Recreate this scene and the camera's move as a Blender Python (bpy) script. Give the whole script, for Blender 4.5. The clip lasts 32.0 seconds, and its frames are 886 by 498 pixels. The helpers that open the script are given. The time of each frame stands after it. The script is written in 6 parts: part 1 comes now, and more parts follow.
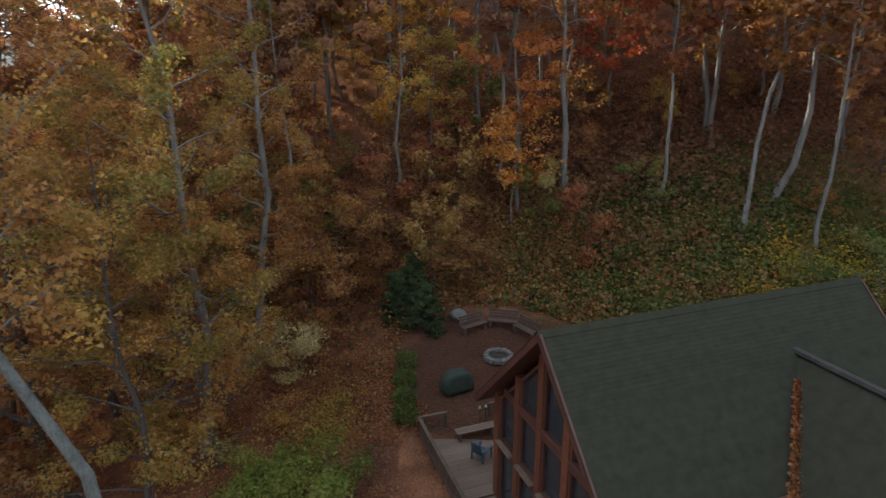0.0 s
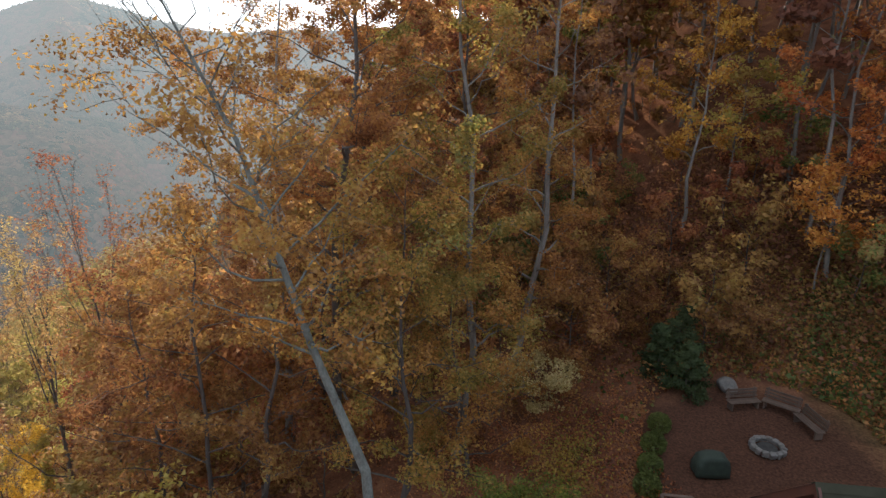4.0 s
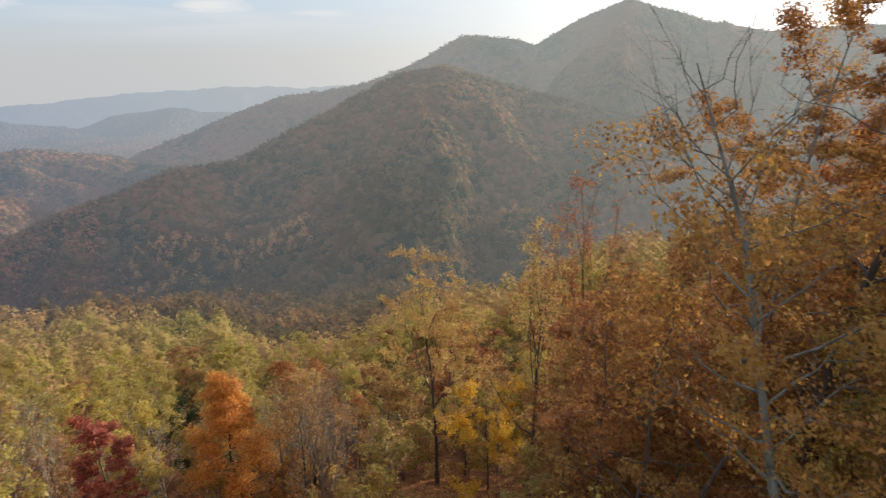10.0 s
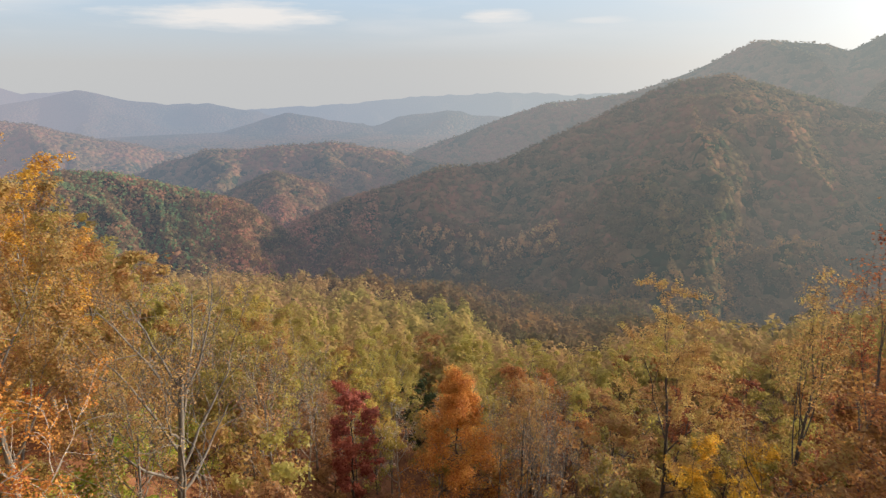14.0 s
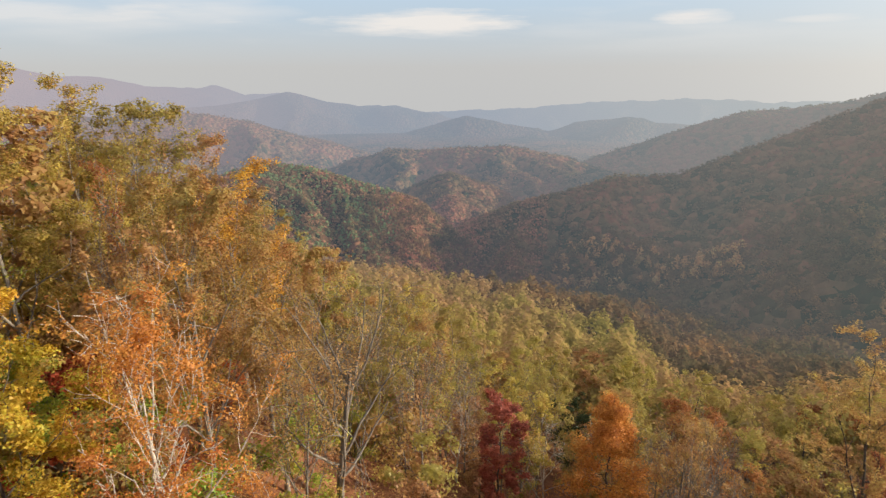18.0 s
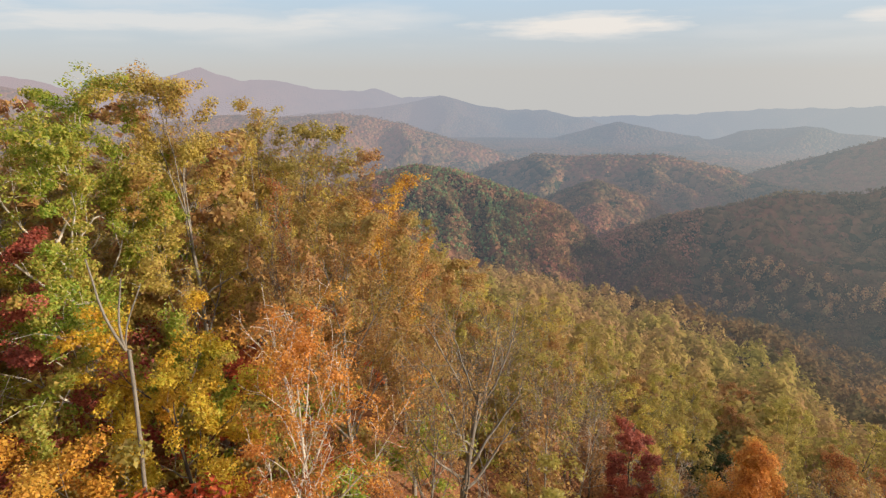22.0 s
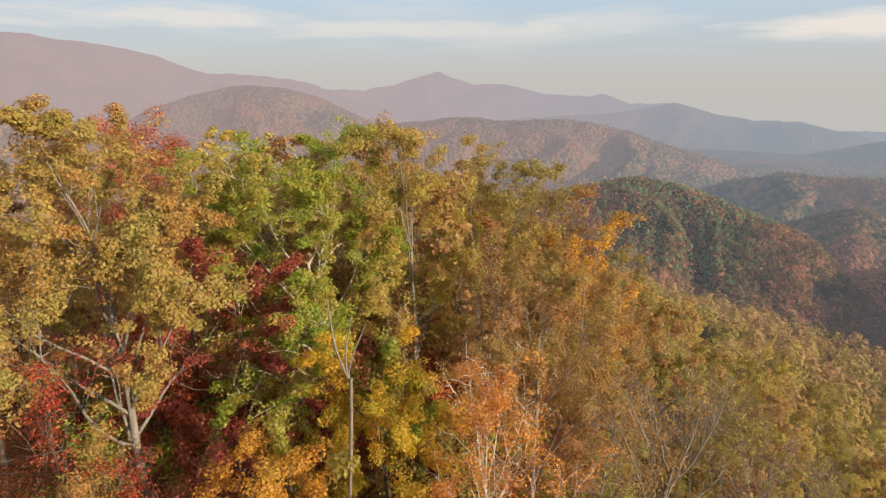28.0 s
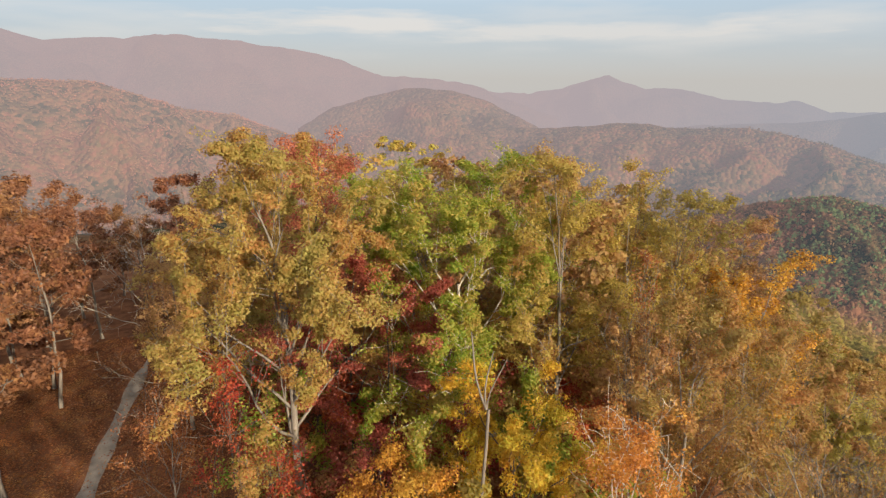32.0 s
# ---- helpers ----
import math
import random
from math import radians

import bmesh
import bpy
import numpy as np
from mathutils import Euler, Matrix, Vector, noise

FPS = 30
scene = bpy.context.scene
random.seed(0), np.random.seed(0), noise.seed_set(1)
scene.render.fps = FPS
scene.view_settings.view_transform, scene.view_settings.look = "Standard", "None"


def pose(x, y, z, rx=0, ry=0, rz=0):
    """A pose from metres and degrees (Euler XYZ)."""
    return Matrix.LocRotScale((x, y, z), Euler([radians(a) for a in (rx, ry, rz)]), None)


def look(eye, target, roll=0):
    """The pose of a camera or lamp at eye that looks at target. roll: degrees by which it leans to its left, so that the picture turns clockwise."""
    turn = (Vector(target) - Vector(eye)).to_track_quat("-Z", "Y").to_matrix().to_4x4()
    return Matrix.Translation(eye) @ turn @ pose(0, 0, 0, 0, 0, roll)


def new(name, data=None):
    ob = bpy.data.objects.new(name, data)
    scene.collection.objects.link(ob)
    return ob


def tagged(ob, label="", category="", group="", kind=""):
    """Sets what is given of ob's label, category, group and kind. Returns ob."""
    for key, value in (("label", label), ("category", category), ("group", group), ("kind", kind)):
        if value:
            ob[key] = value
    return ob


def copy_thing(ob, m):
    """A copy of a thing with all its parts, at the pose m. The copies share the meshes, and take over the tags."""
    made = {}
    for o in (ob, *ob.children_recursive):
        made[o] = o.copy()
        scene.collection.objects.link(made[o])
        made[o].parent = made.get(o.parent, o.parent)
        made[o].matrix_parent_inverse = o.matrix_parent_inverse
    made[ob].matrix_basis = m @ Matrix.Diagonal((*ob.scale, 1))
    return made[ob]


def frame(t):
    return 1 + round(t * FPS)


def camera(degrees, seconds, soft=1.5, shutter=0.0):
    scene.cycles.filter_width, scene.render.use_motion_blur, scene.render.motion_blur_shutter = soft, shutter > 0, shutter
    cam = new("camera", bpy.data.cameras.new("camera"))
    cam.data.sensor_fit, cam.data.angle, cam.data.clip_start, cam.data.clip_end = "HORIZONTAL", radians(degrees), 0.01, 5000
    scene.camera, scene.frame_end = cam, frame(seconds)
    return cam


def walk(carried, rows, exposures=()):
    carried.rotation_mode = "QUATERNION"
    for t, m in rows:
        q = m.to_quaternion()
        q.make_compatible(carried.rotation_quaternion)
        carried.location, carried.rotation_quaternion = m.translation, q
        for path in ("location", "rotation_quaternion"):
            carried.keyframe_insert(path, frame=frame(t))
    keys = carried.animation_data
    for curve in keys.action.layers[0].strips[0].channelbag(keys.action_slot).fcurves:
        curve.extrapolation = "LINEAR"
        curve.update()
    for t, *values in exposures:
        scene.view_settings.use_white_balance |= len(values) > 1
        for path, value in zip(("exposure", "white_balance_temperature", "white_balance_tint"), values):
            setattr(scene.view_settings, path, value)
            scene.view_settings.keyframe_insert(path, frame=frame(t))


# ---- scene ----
cam = camera(74.1, 32.0, soft=1.3, shutter=0.4)
PATH = [
    (0.0, look((0.370, -0.436, 16.130), (1.327, 9.080, 13.212), -0.57)),
    (0.5, look((0.293, -0.386, 16.350), (0.581, 9.179, 13.446), -0.27)),
    (1.0, look((0.343, -0.435, 16.677), (-0.121, 9.121, 13.768), -0.16)),
    (1.5, look((0.358, -0.451, 16.989), (-0.940, 9.028, 14.078), -0.02)),
    (2.0, look((0.424, -0.417, 17.329), (-1.492, 8.950, 14.397), 0.06)),
    (2.5, look((0.471, -0.426, 17.703), (-1.695, 8.878, 14.749), 0.02)),
    (3.0, look((0.416, -0.367, 18.129), (-2.033, 8.859, 15.147), 0.04)),
    (3.5, look((0.363, -0.283, 18.569), (-2.666, 8.754, 15.540), 0.18)),
    (5.5, look((-0.057, -0.141, 19.904), (-4.464, 8.263, 16.749), 0.59)),
    (6.0, look((-0.121, -0.136, 20.169), (-5.129, 7.922, 17.008), 0.55)),
    (6.5, look((-0.104, -0.117, 20.400), (-5.757, 7.502, 17.237), 0.53)),
    (7.0, look((-0.133, -0.100, 20.628), (-6.208, 7.187, 17.465), 0.48)),
    (7.5, look((-0.138, -0.025, 20.879), (-6.834, 6.691, 17.708), 0.25)),
    (8.0, look((-0.096, 0.018, 21.153), (-7.549, 5.882, 17.981), 0.16)),
    (8.5, look((-0.028, 0.010, 21.340), (-7.867, 5.357, 18.182), 0.17)),
    (9.0, look((-0.000, 0.000, 21.500), (-8.173, 4.825, 18.350), 0.12)),
    (9.5, look((-0.007, 0.002, 21.649), (-8.543, 4.157, 18.508), 0.14)),
    (10.0, look((-0.067, 0.084, 21.828), (-8.919, 3.525, 18.697), 0.06)),
    (10.5, look((-0.147, 0.133, 22.022), (-9.254, 2.838, 18.901), -0.12)),
    (11.0, look((-0.190, 0.124, 22.168), (-9.448, 2.283, 19.066), -0.07)),
    (11.5, look((-0.268, 0.162, 22.338), (-9.598, 2.007, 19.245), -0.13)),
    (12.0, look((-0.392, 0.217, 22.400), (-9.755, 1.898, 19.317), -0.12)),
    (12.5, look((-0.541, 0.268, 22.500), (-9.971, 1.554, 19.431), -0.22)),
    (13.0, look((-0.602, 0.198, 22.633), (-10.100, 0.865, 19.575), -0.18)),
    (13.5, look((-0.652, 0.149, 22.847), (-10.178, 0.108, 19.804), -0.21)),
    (14.0, look((-0.804, 0.131, 22.939), (-10.316, -0.470, 19.911), -0.01)),
    (14.5, look((-0.972, 0.233, 23.040), (-10.457, -0.695, 20.013), -0.04)),
    (16.5, look((-1.059, 0.082, 23.539), (-10.382, -1.952, 20.549), -0.08)),
    (17.0, look((-1.087, 0.050, 23.729), (-10.336, -2.309, 20.747), -0.12)),
    (17.5, look((-1.134, 0.015, 23.836), (-10.260, -2.792, 20.863), -0.11)),
    (18.0, look((-1.081, 0.096, 23.974), (-10.036, -3.226, 21.013), -0.12)),
    (18.5, look((-1.049, 0.176, 24.124), (-9.865, -3.505, 21.170), -0.16)),
    (19.0, look((-1.013, 0.190, 24.304), (-9.727, -3.736, 21.362), -0.24)),
    (19.5, look((-0.922, 0.322, 24.591), (-9.460, -3.976, 21.654), -0.18)),
    (20.0, look((-0.795, 0.409, 24.844), (-9.170, -4.201, 21.911), -0.12)),
    (20.5, look((-0.645, 0.427, 25.103), (-8.915, -4.376, 22.182), -0.20)),
    (21.0, look((-0.543, 0.455, 25.310), (-8.699, -4.547, 22.400), -0.26)),
    (21.5, look((-0.529, 0.479, 25.482), (-8.543, -4.750, 22.577), -0.26)),
    (22.0, look((-0.531, 0.483, 25.683), (-8.417, -4.942, 22.786), -0.23)),
    (22.5, look((-0.517, 0.475, 25.855), (-8.290, -5.114, 22.969), -0.26)),
    (23.0, look((-0.565, 0.455, 26.033), (-8.119, -5.431, 23.154), -0.19)),
    (23.5, look((-0.612, 0.425, 26.242), (-7.891, -5.802, 23.372), -0.07)),
    (24.0, look((-0.646, 0.467, 26.489), (-7.718, -6.000, 23.632), -0.08)),
    (24.5, look((-0.587, 0.501, 26.776), (-7.553, -6.080, 23.920), -0.03)),
    (26.5, look((-0.557, 0.545, 28.059), (-6.972, -6.577, 25.209), -0.04)),
    (27.0, look((-0.609, 0.591, 28.284), (-6.518, -6.958, 25.437), 0.04)),
    (27.5, look((-0.685, 0.617, 28.478), (-6.245, -7.198, 25.647), 0.11)),
    (28.0, look((-0.694, 0.640, 28.652), (-6.107, -7.278, 25.823), 0.13)),
    (28.5, look((-0.678, 0.644, 28.853), (-5.751, -7.499, 26.033), 0.27)),
    (29.0, look((-0.698, 0.673, 29.067), (-5.453, -7.663, 26.256), 0.47)),
    (29.5, look((-0.683, 0.677, 29.279), (-5.318, -7.728, 26.472), 0.46)),
    (30.0, look((-0.666, 0.649, 29.495), (-5.129, -7.850, 26.694), 0.43)),
    (30.5, look((-0.718, 0.626, 29.740), (-4.846, -8.040, 26.937), 0.42)),
    (31.0, look((-0.808, 0.609, 29.965), (-4.554, -8.228, 27.158), 0.37)),
    (31.5, look((-0.846, 0.613, 30.156), (-4.239, -8.365, 27.349), 0.36)),
    (32.0, look((-0.892, 0.625, 30.330), (-4.004, -8.457, 27.534), 0.43)),
]
EXPOSURE = [(0, 1.25, 5750, 5), (1, 1.42, 5750, 5), (2, 1.5, 5800, 6), (3, 1.12, 5850, 7), (6, 1.58, 5950, 10), (7, 1.38, 6000, 10), (8, 1.0, 6200, 10), (10, 0.76, 6450, 10), (14, 0.74, 6550, 10), (20, 0.72, 6750, 10), (32, 0.65, 7000, 11)]
walk(cam, PATH, EXPOSURE)

# ---------------------------------------------------------------- world and sun
SUN_AZ, SUN_EL = 20.0, 15.5


def heading(az):
    """Unit vector for a heading counted to the left from +y, in degrees."""
    return Vector((-math.sin(radians(az)), math.cos(radians(az)), 0.0))


def polar(az, r, z=0.0):
    v = heading(az) * r
    return Vector((v.x, v.y, z))


class Graph:
    """Short way to write node trees."""

    def __init__(self, tree):
        self.tree = tree
        tree.nodes.clear()

    def add(self, kind, ins=None, **props):
        n = self.tree.nodes.new(kind)
        for k, v in props.items():
            setattr(n, k, v)
        for k, v in (ins or {}).items():
            s = n.inputs[k]
            if isinstance(v, bpy.types.NodeSocket):
                self.tree.links.new(v, s)
            else:
                s.default_value = v
        return n

    def math(self, op, a, b=0.0, c=0.0, clamp=False):
        return self.add("ShaderNodeMath", {0: a, 1: b, 2: c}, operation=op, use_clamp=clamp).outputs[0]

    def mix(self, fac, a, b, blend="MIX"):
        n = self.add("ShaderNodeMix", {0: fac, 6: a, 7: b}, data_type="RGBA", blend_type=blend)
        return n.outputs[2]

    def ramp(self, fac, stops, mode="LINEAR"):
        n = self.add("ShaderNodeValToRGB", {0: fac})
        r = n.color_ramp
        r.interpolation = mode
        while len(r.elements) < len(stops):
            r.elements.new(0.5)
        for e, (p, c) in zip(r.elements, stops):
            e.position, e.color = p, (*c, 1.0)
        return n.outputs[0]

    def noise(self, scale, detail=3.0, vector=None, rough=0.55, out=0):
        ins = {"Scale": scale, "Detail": detail, "Roughness": rough}
        if vector is not None:
            ins["Vector"] = vector
        return self.add("ShaderNodeTexNoise", ins).outputs[out]


world = bpy.data.worlds.new("sky")
scene.world = world
world.use_nodes = True
g = Graph(world.node_tree)
sky = g.add("ShaderNodeTexSky", sky_type="NISHITA", sun_disc=False, sun_elevation=radians(SUN_EL),
            sun_rotation=radians(-SUN_AZ), air_density=1.0, dust_density=1.2, ozone_density=1.5, altitude=900.0)
co = g.add("ShaderNodeTexCoord").outputs["Generated"]
sep = g.add("ShaderNodeSeparateXYZ", {0: co})
# thin streaks of high cloud, flattened towards the horizon
lift = sep.outputs[2]
stretched = g.add("ShaderNodeCombineXYZ", {0: g.math("MULTIPLY", sep.outputs[0], 2.6), 1: g.math("MULTIPLY", sep.outputs[1], 2.6), 2: g.math("MULTIPLY", lift, 21.0)}).outputs[0]
cl = g.noise(1.0, 5.0, stretched, 0.5)
cover = g.add("ShaderNodeMapRange", {0: cl, 1: 0.49, 2: 0.72, 3: 0.0, 4: 0.42}).outputs[0]

wisp = g.noise(2.4, 6.0, stretched, 0.6)


def lens_cloud(az, el, wide, high, amount):
    """A long thin cloud at a heading and a rise over run."""
    ax, ay = math.cos(radians(az)), math.sin(radians(az))
    across = g.math("DIVIDE", g.math("ADD", g.math("MULTIPLY", sep.outputs[0], ax), g.math("MULTIPLY", sep.outputs[1], ay)), wide)
    rise = g.math("DIVIDE", g.math("SUBTRACT", lift, el), high)
    front = g.math("GREATER_THAN", g.math("SUBTRACT", g.math("MULTIPLY", sep.outputs[1], ax), g.math("MULTIPLY", sep.outputs[0], ay)), 0.2)
    d = g.math("ADD", g.math("MULTIPLY", across, across), g.math("MULTIPLY", rise, rise))
    d = g.math("ADD", d, g.math("MULTIPLY_ADD", wisp, 4.0, -2.0))
    return g.math("MULTIPLY", g.math("MULTIPLY", g.add("ShaderNodeMapRange", {0: d, 1: 1.3, 2: 0.1, 3: 0.0, 4: 1.0}).outputs[0], front), amount)


for spec in ((111.5, 0.066, 0.15, 0.020, 0.85), (88.5, 0.070, 0.05, 0.013, 0.7), (150.0, 0.070, 0.28, 0.016, 0.5), (170.0, 0.082, 0.24, 0.020, 0.6), (134.0, 0.078, 0.10, 0.018, 0.55), (79.0, 0.062, 0.05, 0.006, 0.4)):
    cover = g.math("MAXIMUM", cover, lens_cloud(*spec))
cover = g.math("MULTIPLY", cover, g.add("ShaderNodeMapRange", {0: lift, 1: 0.015, 2: 0.06}).outputs[0])
low = g.mix(g.add("ShaderNodeMapRange", {0: lift, 1: 0.0, 2: 0.115}).outputs[0], (1.60, 1.63, 1.67, 1.0), (1.46, 1.90, 2.36, 1.0))
pale = g.add("ShaderNodeMapRange", {0: lift, 1: 0.12, 2: 0.50, 3: 0.97, 4: 0.62}).outputs[0]
veil = g.mix(g.add("ShaderNodeMapRange", {0: lift, 1: 0.11, 2: 0.30}).outputs[0], low, (3.1, 3.12, 3.1, 1.0))
hazy = g.mix(pale, sky.outputs[0], veil)
sunward = g.add("ShaderNodeVectorMath", {0: co, 1: tuple(heading(SUN_AZ) * math.cos(radians(SUN_EL)) + Vector((0, 0, math.sin(radians(SUN_EL)))))}, operation="DOT_PRODUCT").outputs["Value"]
aureole = g.math("POWER", g.math("MAXIMUM", sunward, 0.0), 7.0)
broad = g.math("POWER", g.math("MAXIMUM", sunward, 0.0), 2.2)
hazy = g.mix(g.math("MULTIPLY", broad, 0.75), hazy, (3.1, 3.0, 2.72, 1.0))
hazy = g.mix(g.math("MULTIPLY", aureole, 0.95), hazy, (7.5, 7.3, 6.9, 1.0))
cloudy = g.mix(cover, hazy, (2.65, 2.53, 2.42, 1.0))
bg = g.add("ShaderNodeBackground", {0: cloudy, 1: 0.203})
g.add("ShaderNodeOutputWorld", {0: bg.outputs[0]})

sun_dir = heading(SUN_AZ) * math.cos(radians(SUN_EL)) + Vector((0, 0, math.sin(radians(SUN_EL))))
sun = new("sun", bpy.data.lights.new("sun", "SUN"))
sun.data.energy, sun.data.angle, sun.data.color = 4.5, radians(0.6), (1.0, 0.86, 0.66)
sun.matrix_world = look((0, 0, 400), Vector((0, 0, 400)) - sun_dir)

# ---------------------------------------------------------------- materials


def material(name):
    m = bpy.data.materials.new(name)
    m.use_nodes = True
    return m, Graph(m.node_tree)


def finish(m, gr, shader):
    gr.add("ShaderNodeOutputMaterial", {0: shader})
    return m


def plain(name, a, b, scale=6.0, rough=0.8, bump=0.25, dist=0.01, metal=0.0, stretch=(1, 1, 1), fine=60.0, shine=0.5, vary=0.3):
    """Two tones broken up by coarse and fine noise, with relief."""
    m, gr = material(name)
    tc = gr.add("ShaderNodeTexCoord").outputs["Object"]
    mp = gr.add("ShaderNodeMapping", {0: tc, 3: stretch}).outputs[0]
    coarse, small = gr.noise(scale, 4.0, mp), gr.noise(fine, 3.0, mp)
    fac = gr.add("ShaderNodeMapRange", {0: gr.math("MULTIPLY_ADD", small, 0.5, gr.math("MULTIPLY", coarse, 0.75)), 1: 0.40, 2: 0.85}).outputs[0]
    rnd = gr.add("ShaderNodeObjectInfo").outputs["Random"]
    col = gr.mix(fac, (*a, 1.0), (*b, 1.0))
    col = gr.add("ShaderNodeHueSaturation", {"Value": gr.math("MULTIPLY_ADD", rnd, vary, 1.0 - 0.5 * vary), "Color": col}).outputs[0]
    bmp = gr.add("ShaderNodeBump", {"Strength": bump, "Distance": dist, "Height": gr.math("ADD", coarse, gr.math("MULTIPLY", small, 0.5))})
    bs = gr.add("ShaderNodeBsdfPrincipled", {"Base Color": col, "Roughness": rough, "Metallic": metal, "Specular IOR Level": shine, "Normal": bmp.outputs[0]})
    return finish(m, gr, bs.outputs[0])


def leafy(name, *tones, glow=0.45, patch=0.4):
    """Autumn leaves: each leaf takes a tone of its own, in patches, and light passes through it."""
    m, gr = material(name)
    geo = gr.add("ShaderNodeNewGeometry")
    isl, pos = geo.outputs["Random Per Island"], geo.outputs["Position"]
    rnd = gr.add("ShaderNodeObjectInfo").outputs["Random"]
    spread = gr.noise(patch, 2.0, pos)
    fac = gr.math("ADD", gr.math("MULTIPLY", isl, 0.5), gr.math("MULTIPLY_ADD", spread, 1.7, -0.6), clamp=True)
    n = len(tones) - 1
    col = gr.ramp(fac, [(k / n, c) for k, c in enumerate(tones)])
    value = gr.math("ADD", gr.math("MULTIPLY_ADD", rnd, 0.25, 0.75), gr.math("MULTIPLY", isl, 0.35))
    col = gr.add("ShaderNodeHueSaturation", {"Hue": gr.math("MULTIPLY_ADD", rnd, 0.024, 0.488), "Value": value, "Color": col}).outputs[0]
    d = gr.add("ShaderNodeBsdfDiffuse", {0: col})
    t = gr.add("ShaderNodeBsdfTranslucent", {0: col})
    s = gr.add("ShaderNodeMixShader", {0: glow, 1: d.outputs[0], 2: t.outputs[0]})
    gl = gr.add("ShaderNodeBsdfGlossy", {0: (0.8, 0.8, 0.8, 1), 1: 0.5})
    s2 = gr.add("ShaderNodeMixShader", {0: 0.018, 1: s.outputs[0], 2: gl.outputs[0]})
    return finish(m, gr, s2.outputs[0])


LEAF = {
    "gold": leafy("leaf_gold", (0.25, 0.10, 0.02), (0.44, 0.19, 0.035), (0.56, 0.295, 0.05), (0.48, 0.31, 0.06)),
    "orange": leafy("leaf_orange", (0.30, 0.095, 0.028), (0.52, 0.195, 0.042), (0.62, 0.28, 0.058), (0.60, 0.35, 0.08), glow=0.52),
    "rust": leafy("leaf_rust", (0.15, 0.05, 0.025), (0.29, 0.105, 0.042), (0.40, 0.17, 0.055), (0.34, 0.19, 0.07), glow=0.47),
    "tan": leafy("leaf_tan", (0.27, 0.125, 0.06), (0.39, 0.215, 0.095), (0.47, 0.285, 0.115), (0.40, 0.28, 0.10), glow=0.48),
    "olive": leafy("leaf_olive", (0.44, 0.23, 0.08), (0.46, 0.31, 0.085), (0.38, 0.32, 0.07), (0.52, 0.40, 0.09), glow=0.5),
    "umber": leafy("leaf_umber", (0.12, 0.055, 0.034), (0.20, 0.088, 0.048), (0.27, 0.12, 0.06), (0.30, 0.16, 0.066), glow=0.4),
    "moss": leafy("leaf_moss", (0.35, 0.205, 0.08), (0.36, 0.27, 0.08), (0.32, 0.275, 0.075), (0.42, 0.325, 0.09), glow=0.6),
    "russet": leafy("leaf_russet", (0.28, 0.14, 0.066), (0.39, 0.21, 0.085), (0.42, 0.275, 0.098), (0.37, 0.295, 0.095), glow=0.57),
    "green": leafy("leaf_green", (0.17, 0.33, 0.035), (0.27, 0.36, 0.048), (0.38, 0.36, 0.065), (0.47, 0.33, 0.085), glow=0.5),
    "oakmix": leafy("leaf_oak_mixed", (0.42, 0.16, 0.06), (0.38, 0.21, 0.072), (0.34, 0.24, 0.072), (0.28, 0.24, 0.068)),
    "yellow": leafy("leaf_yellow", (0.52, 0.26, 0.03), (0.60, 0.38, 0.04), (0.58, 0.44, 0.05), (0.42, 0.42, 0.05)),
    "tangerine": leafy("leaf_tangerine", (0.36, 0.125, 0.035), (0.52, 0.225, 0.05), (0.60, 0.29, 0.065), (0.60, 0.36, 0.08), glow=0.5),
    "saffron": leafy("leaf_saffron", (0.54, 0.25, 0.035), (0.64, 0.36, 0.05), (0.70, 0.44, 0.07)),
    "wine": leafy("leaf_wine", (0.17, 0.04, 0.04), (0.29, 0.062, 0.055), (0.38, 0.105, 0.07)),
    "crimson": leafy("leaf_crimson", (0.24, 0.07, 0.052), (0.39, 0.10, 0.068), (0.48, 0.17, 0.085)),
    "maple": leafy("leaf_maple_red", (0.26, 0.04, 0.028), (0.42, 0.085, 0.035), (0.50, 0.17, 0.05)),
    "pale": leafy("leaf_pale", (0.36, 0.28, 0.10), (0.55, 0.45, 0.18), (0.66, 0.56, 0.28)),
    "weed": leafy("leaf_weed", (0.06, 0.10, 0.025), (0.12, 0.16, 0.035), (0.24, 0.20, 0.06), (0.28, 0.13, 0.05), patch=0.25),
    "sage": leafy("leaf_sage", (0.16, 0.17, 0.035), (0.27, 0.22, 0.05), (0.40, 0.27, 0.06), (0.44, 0.21, 0.06), glow=0.5),
    "copper": leafy("leaf_copper", (0.18, 0.075, 0.027), (0.33, 0.145, 0.044), (0.42, 0.21, 0.055), (0.38, 0.24, 0.06), glow=0.5),
    "amber": leafy("leaf_amber", (0.15, 0.064, 0.026), (0.28, 0.125, 0.04), (0.37, 0.19, 0.052), (0.31, 0.205, 0.056), glow=0.48),
    "bronze": leafy("leaf_bronze", (0.14, 0.065, 0.028), (0.26, 0.122, 0.043), (0.34, 0.185, 0.055), (0.27, 0.205, 0.058), glow=0.48),
    "shrub": leafy("leaf_shrub", (0.055, 0.07, 0.016), (0.10, 0.12, 0.028), (0.15, 0.17, 0.042), glow=0.25),
    "lime": leafy("leaf_lime", (0.10, 0.15, 0.025), (0.18, 0.22, 0.04), (0.28, 0.27, 0.05), glow=0.45),
    "pine": leafy("leaf_pine", (0.020, 0.030, 0.010), (0.038, 0.050, 0.017), (0.066, 0.080, 0.027), glow=0.15),
}
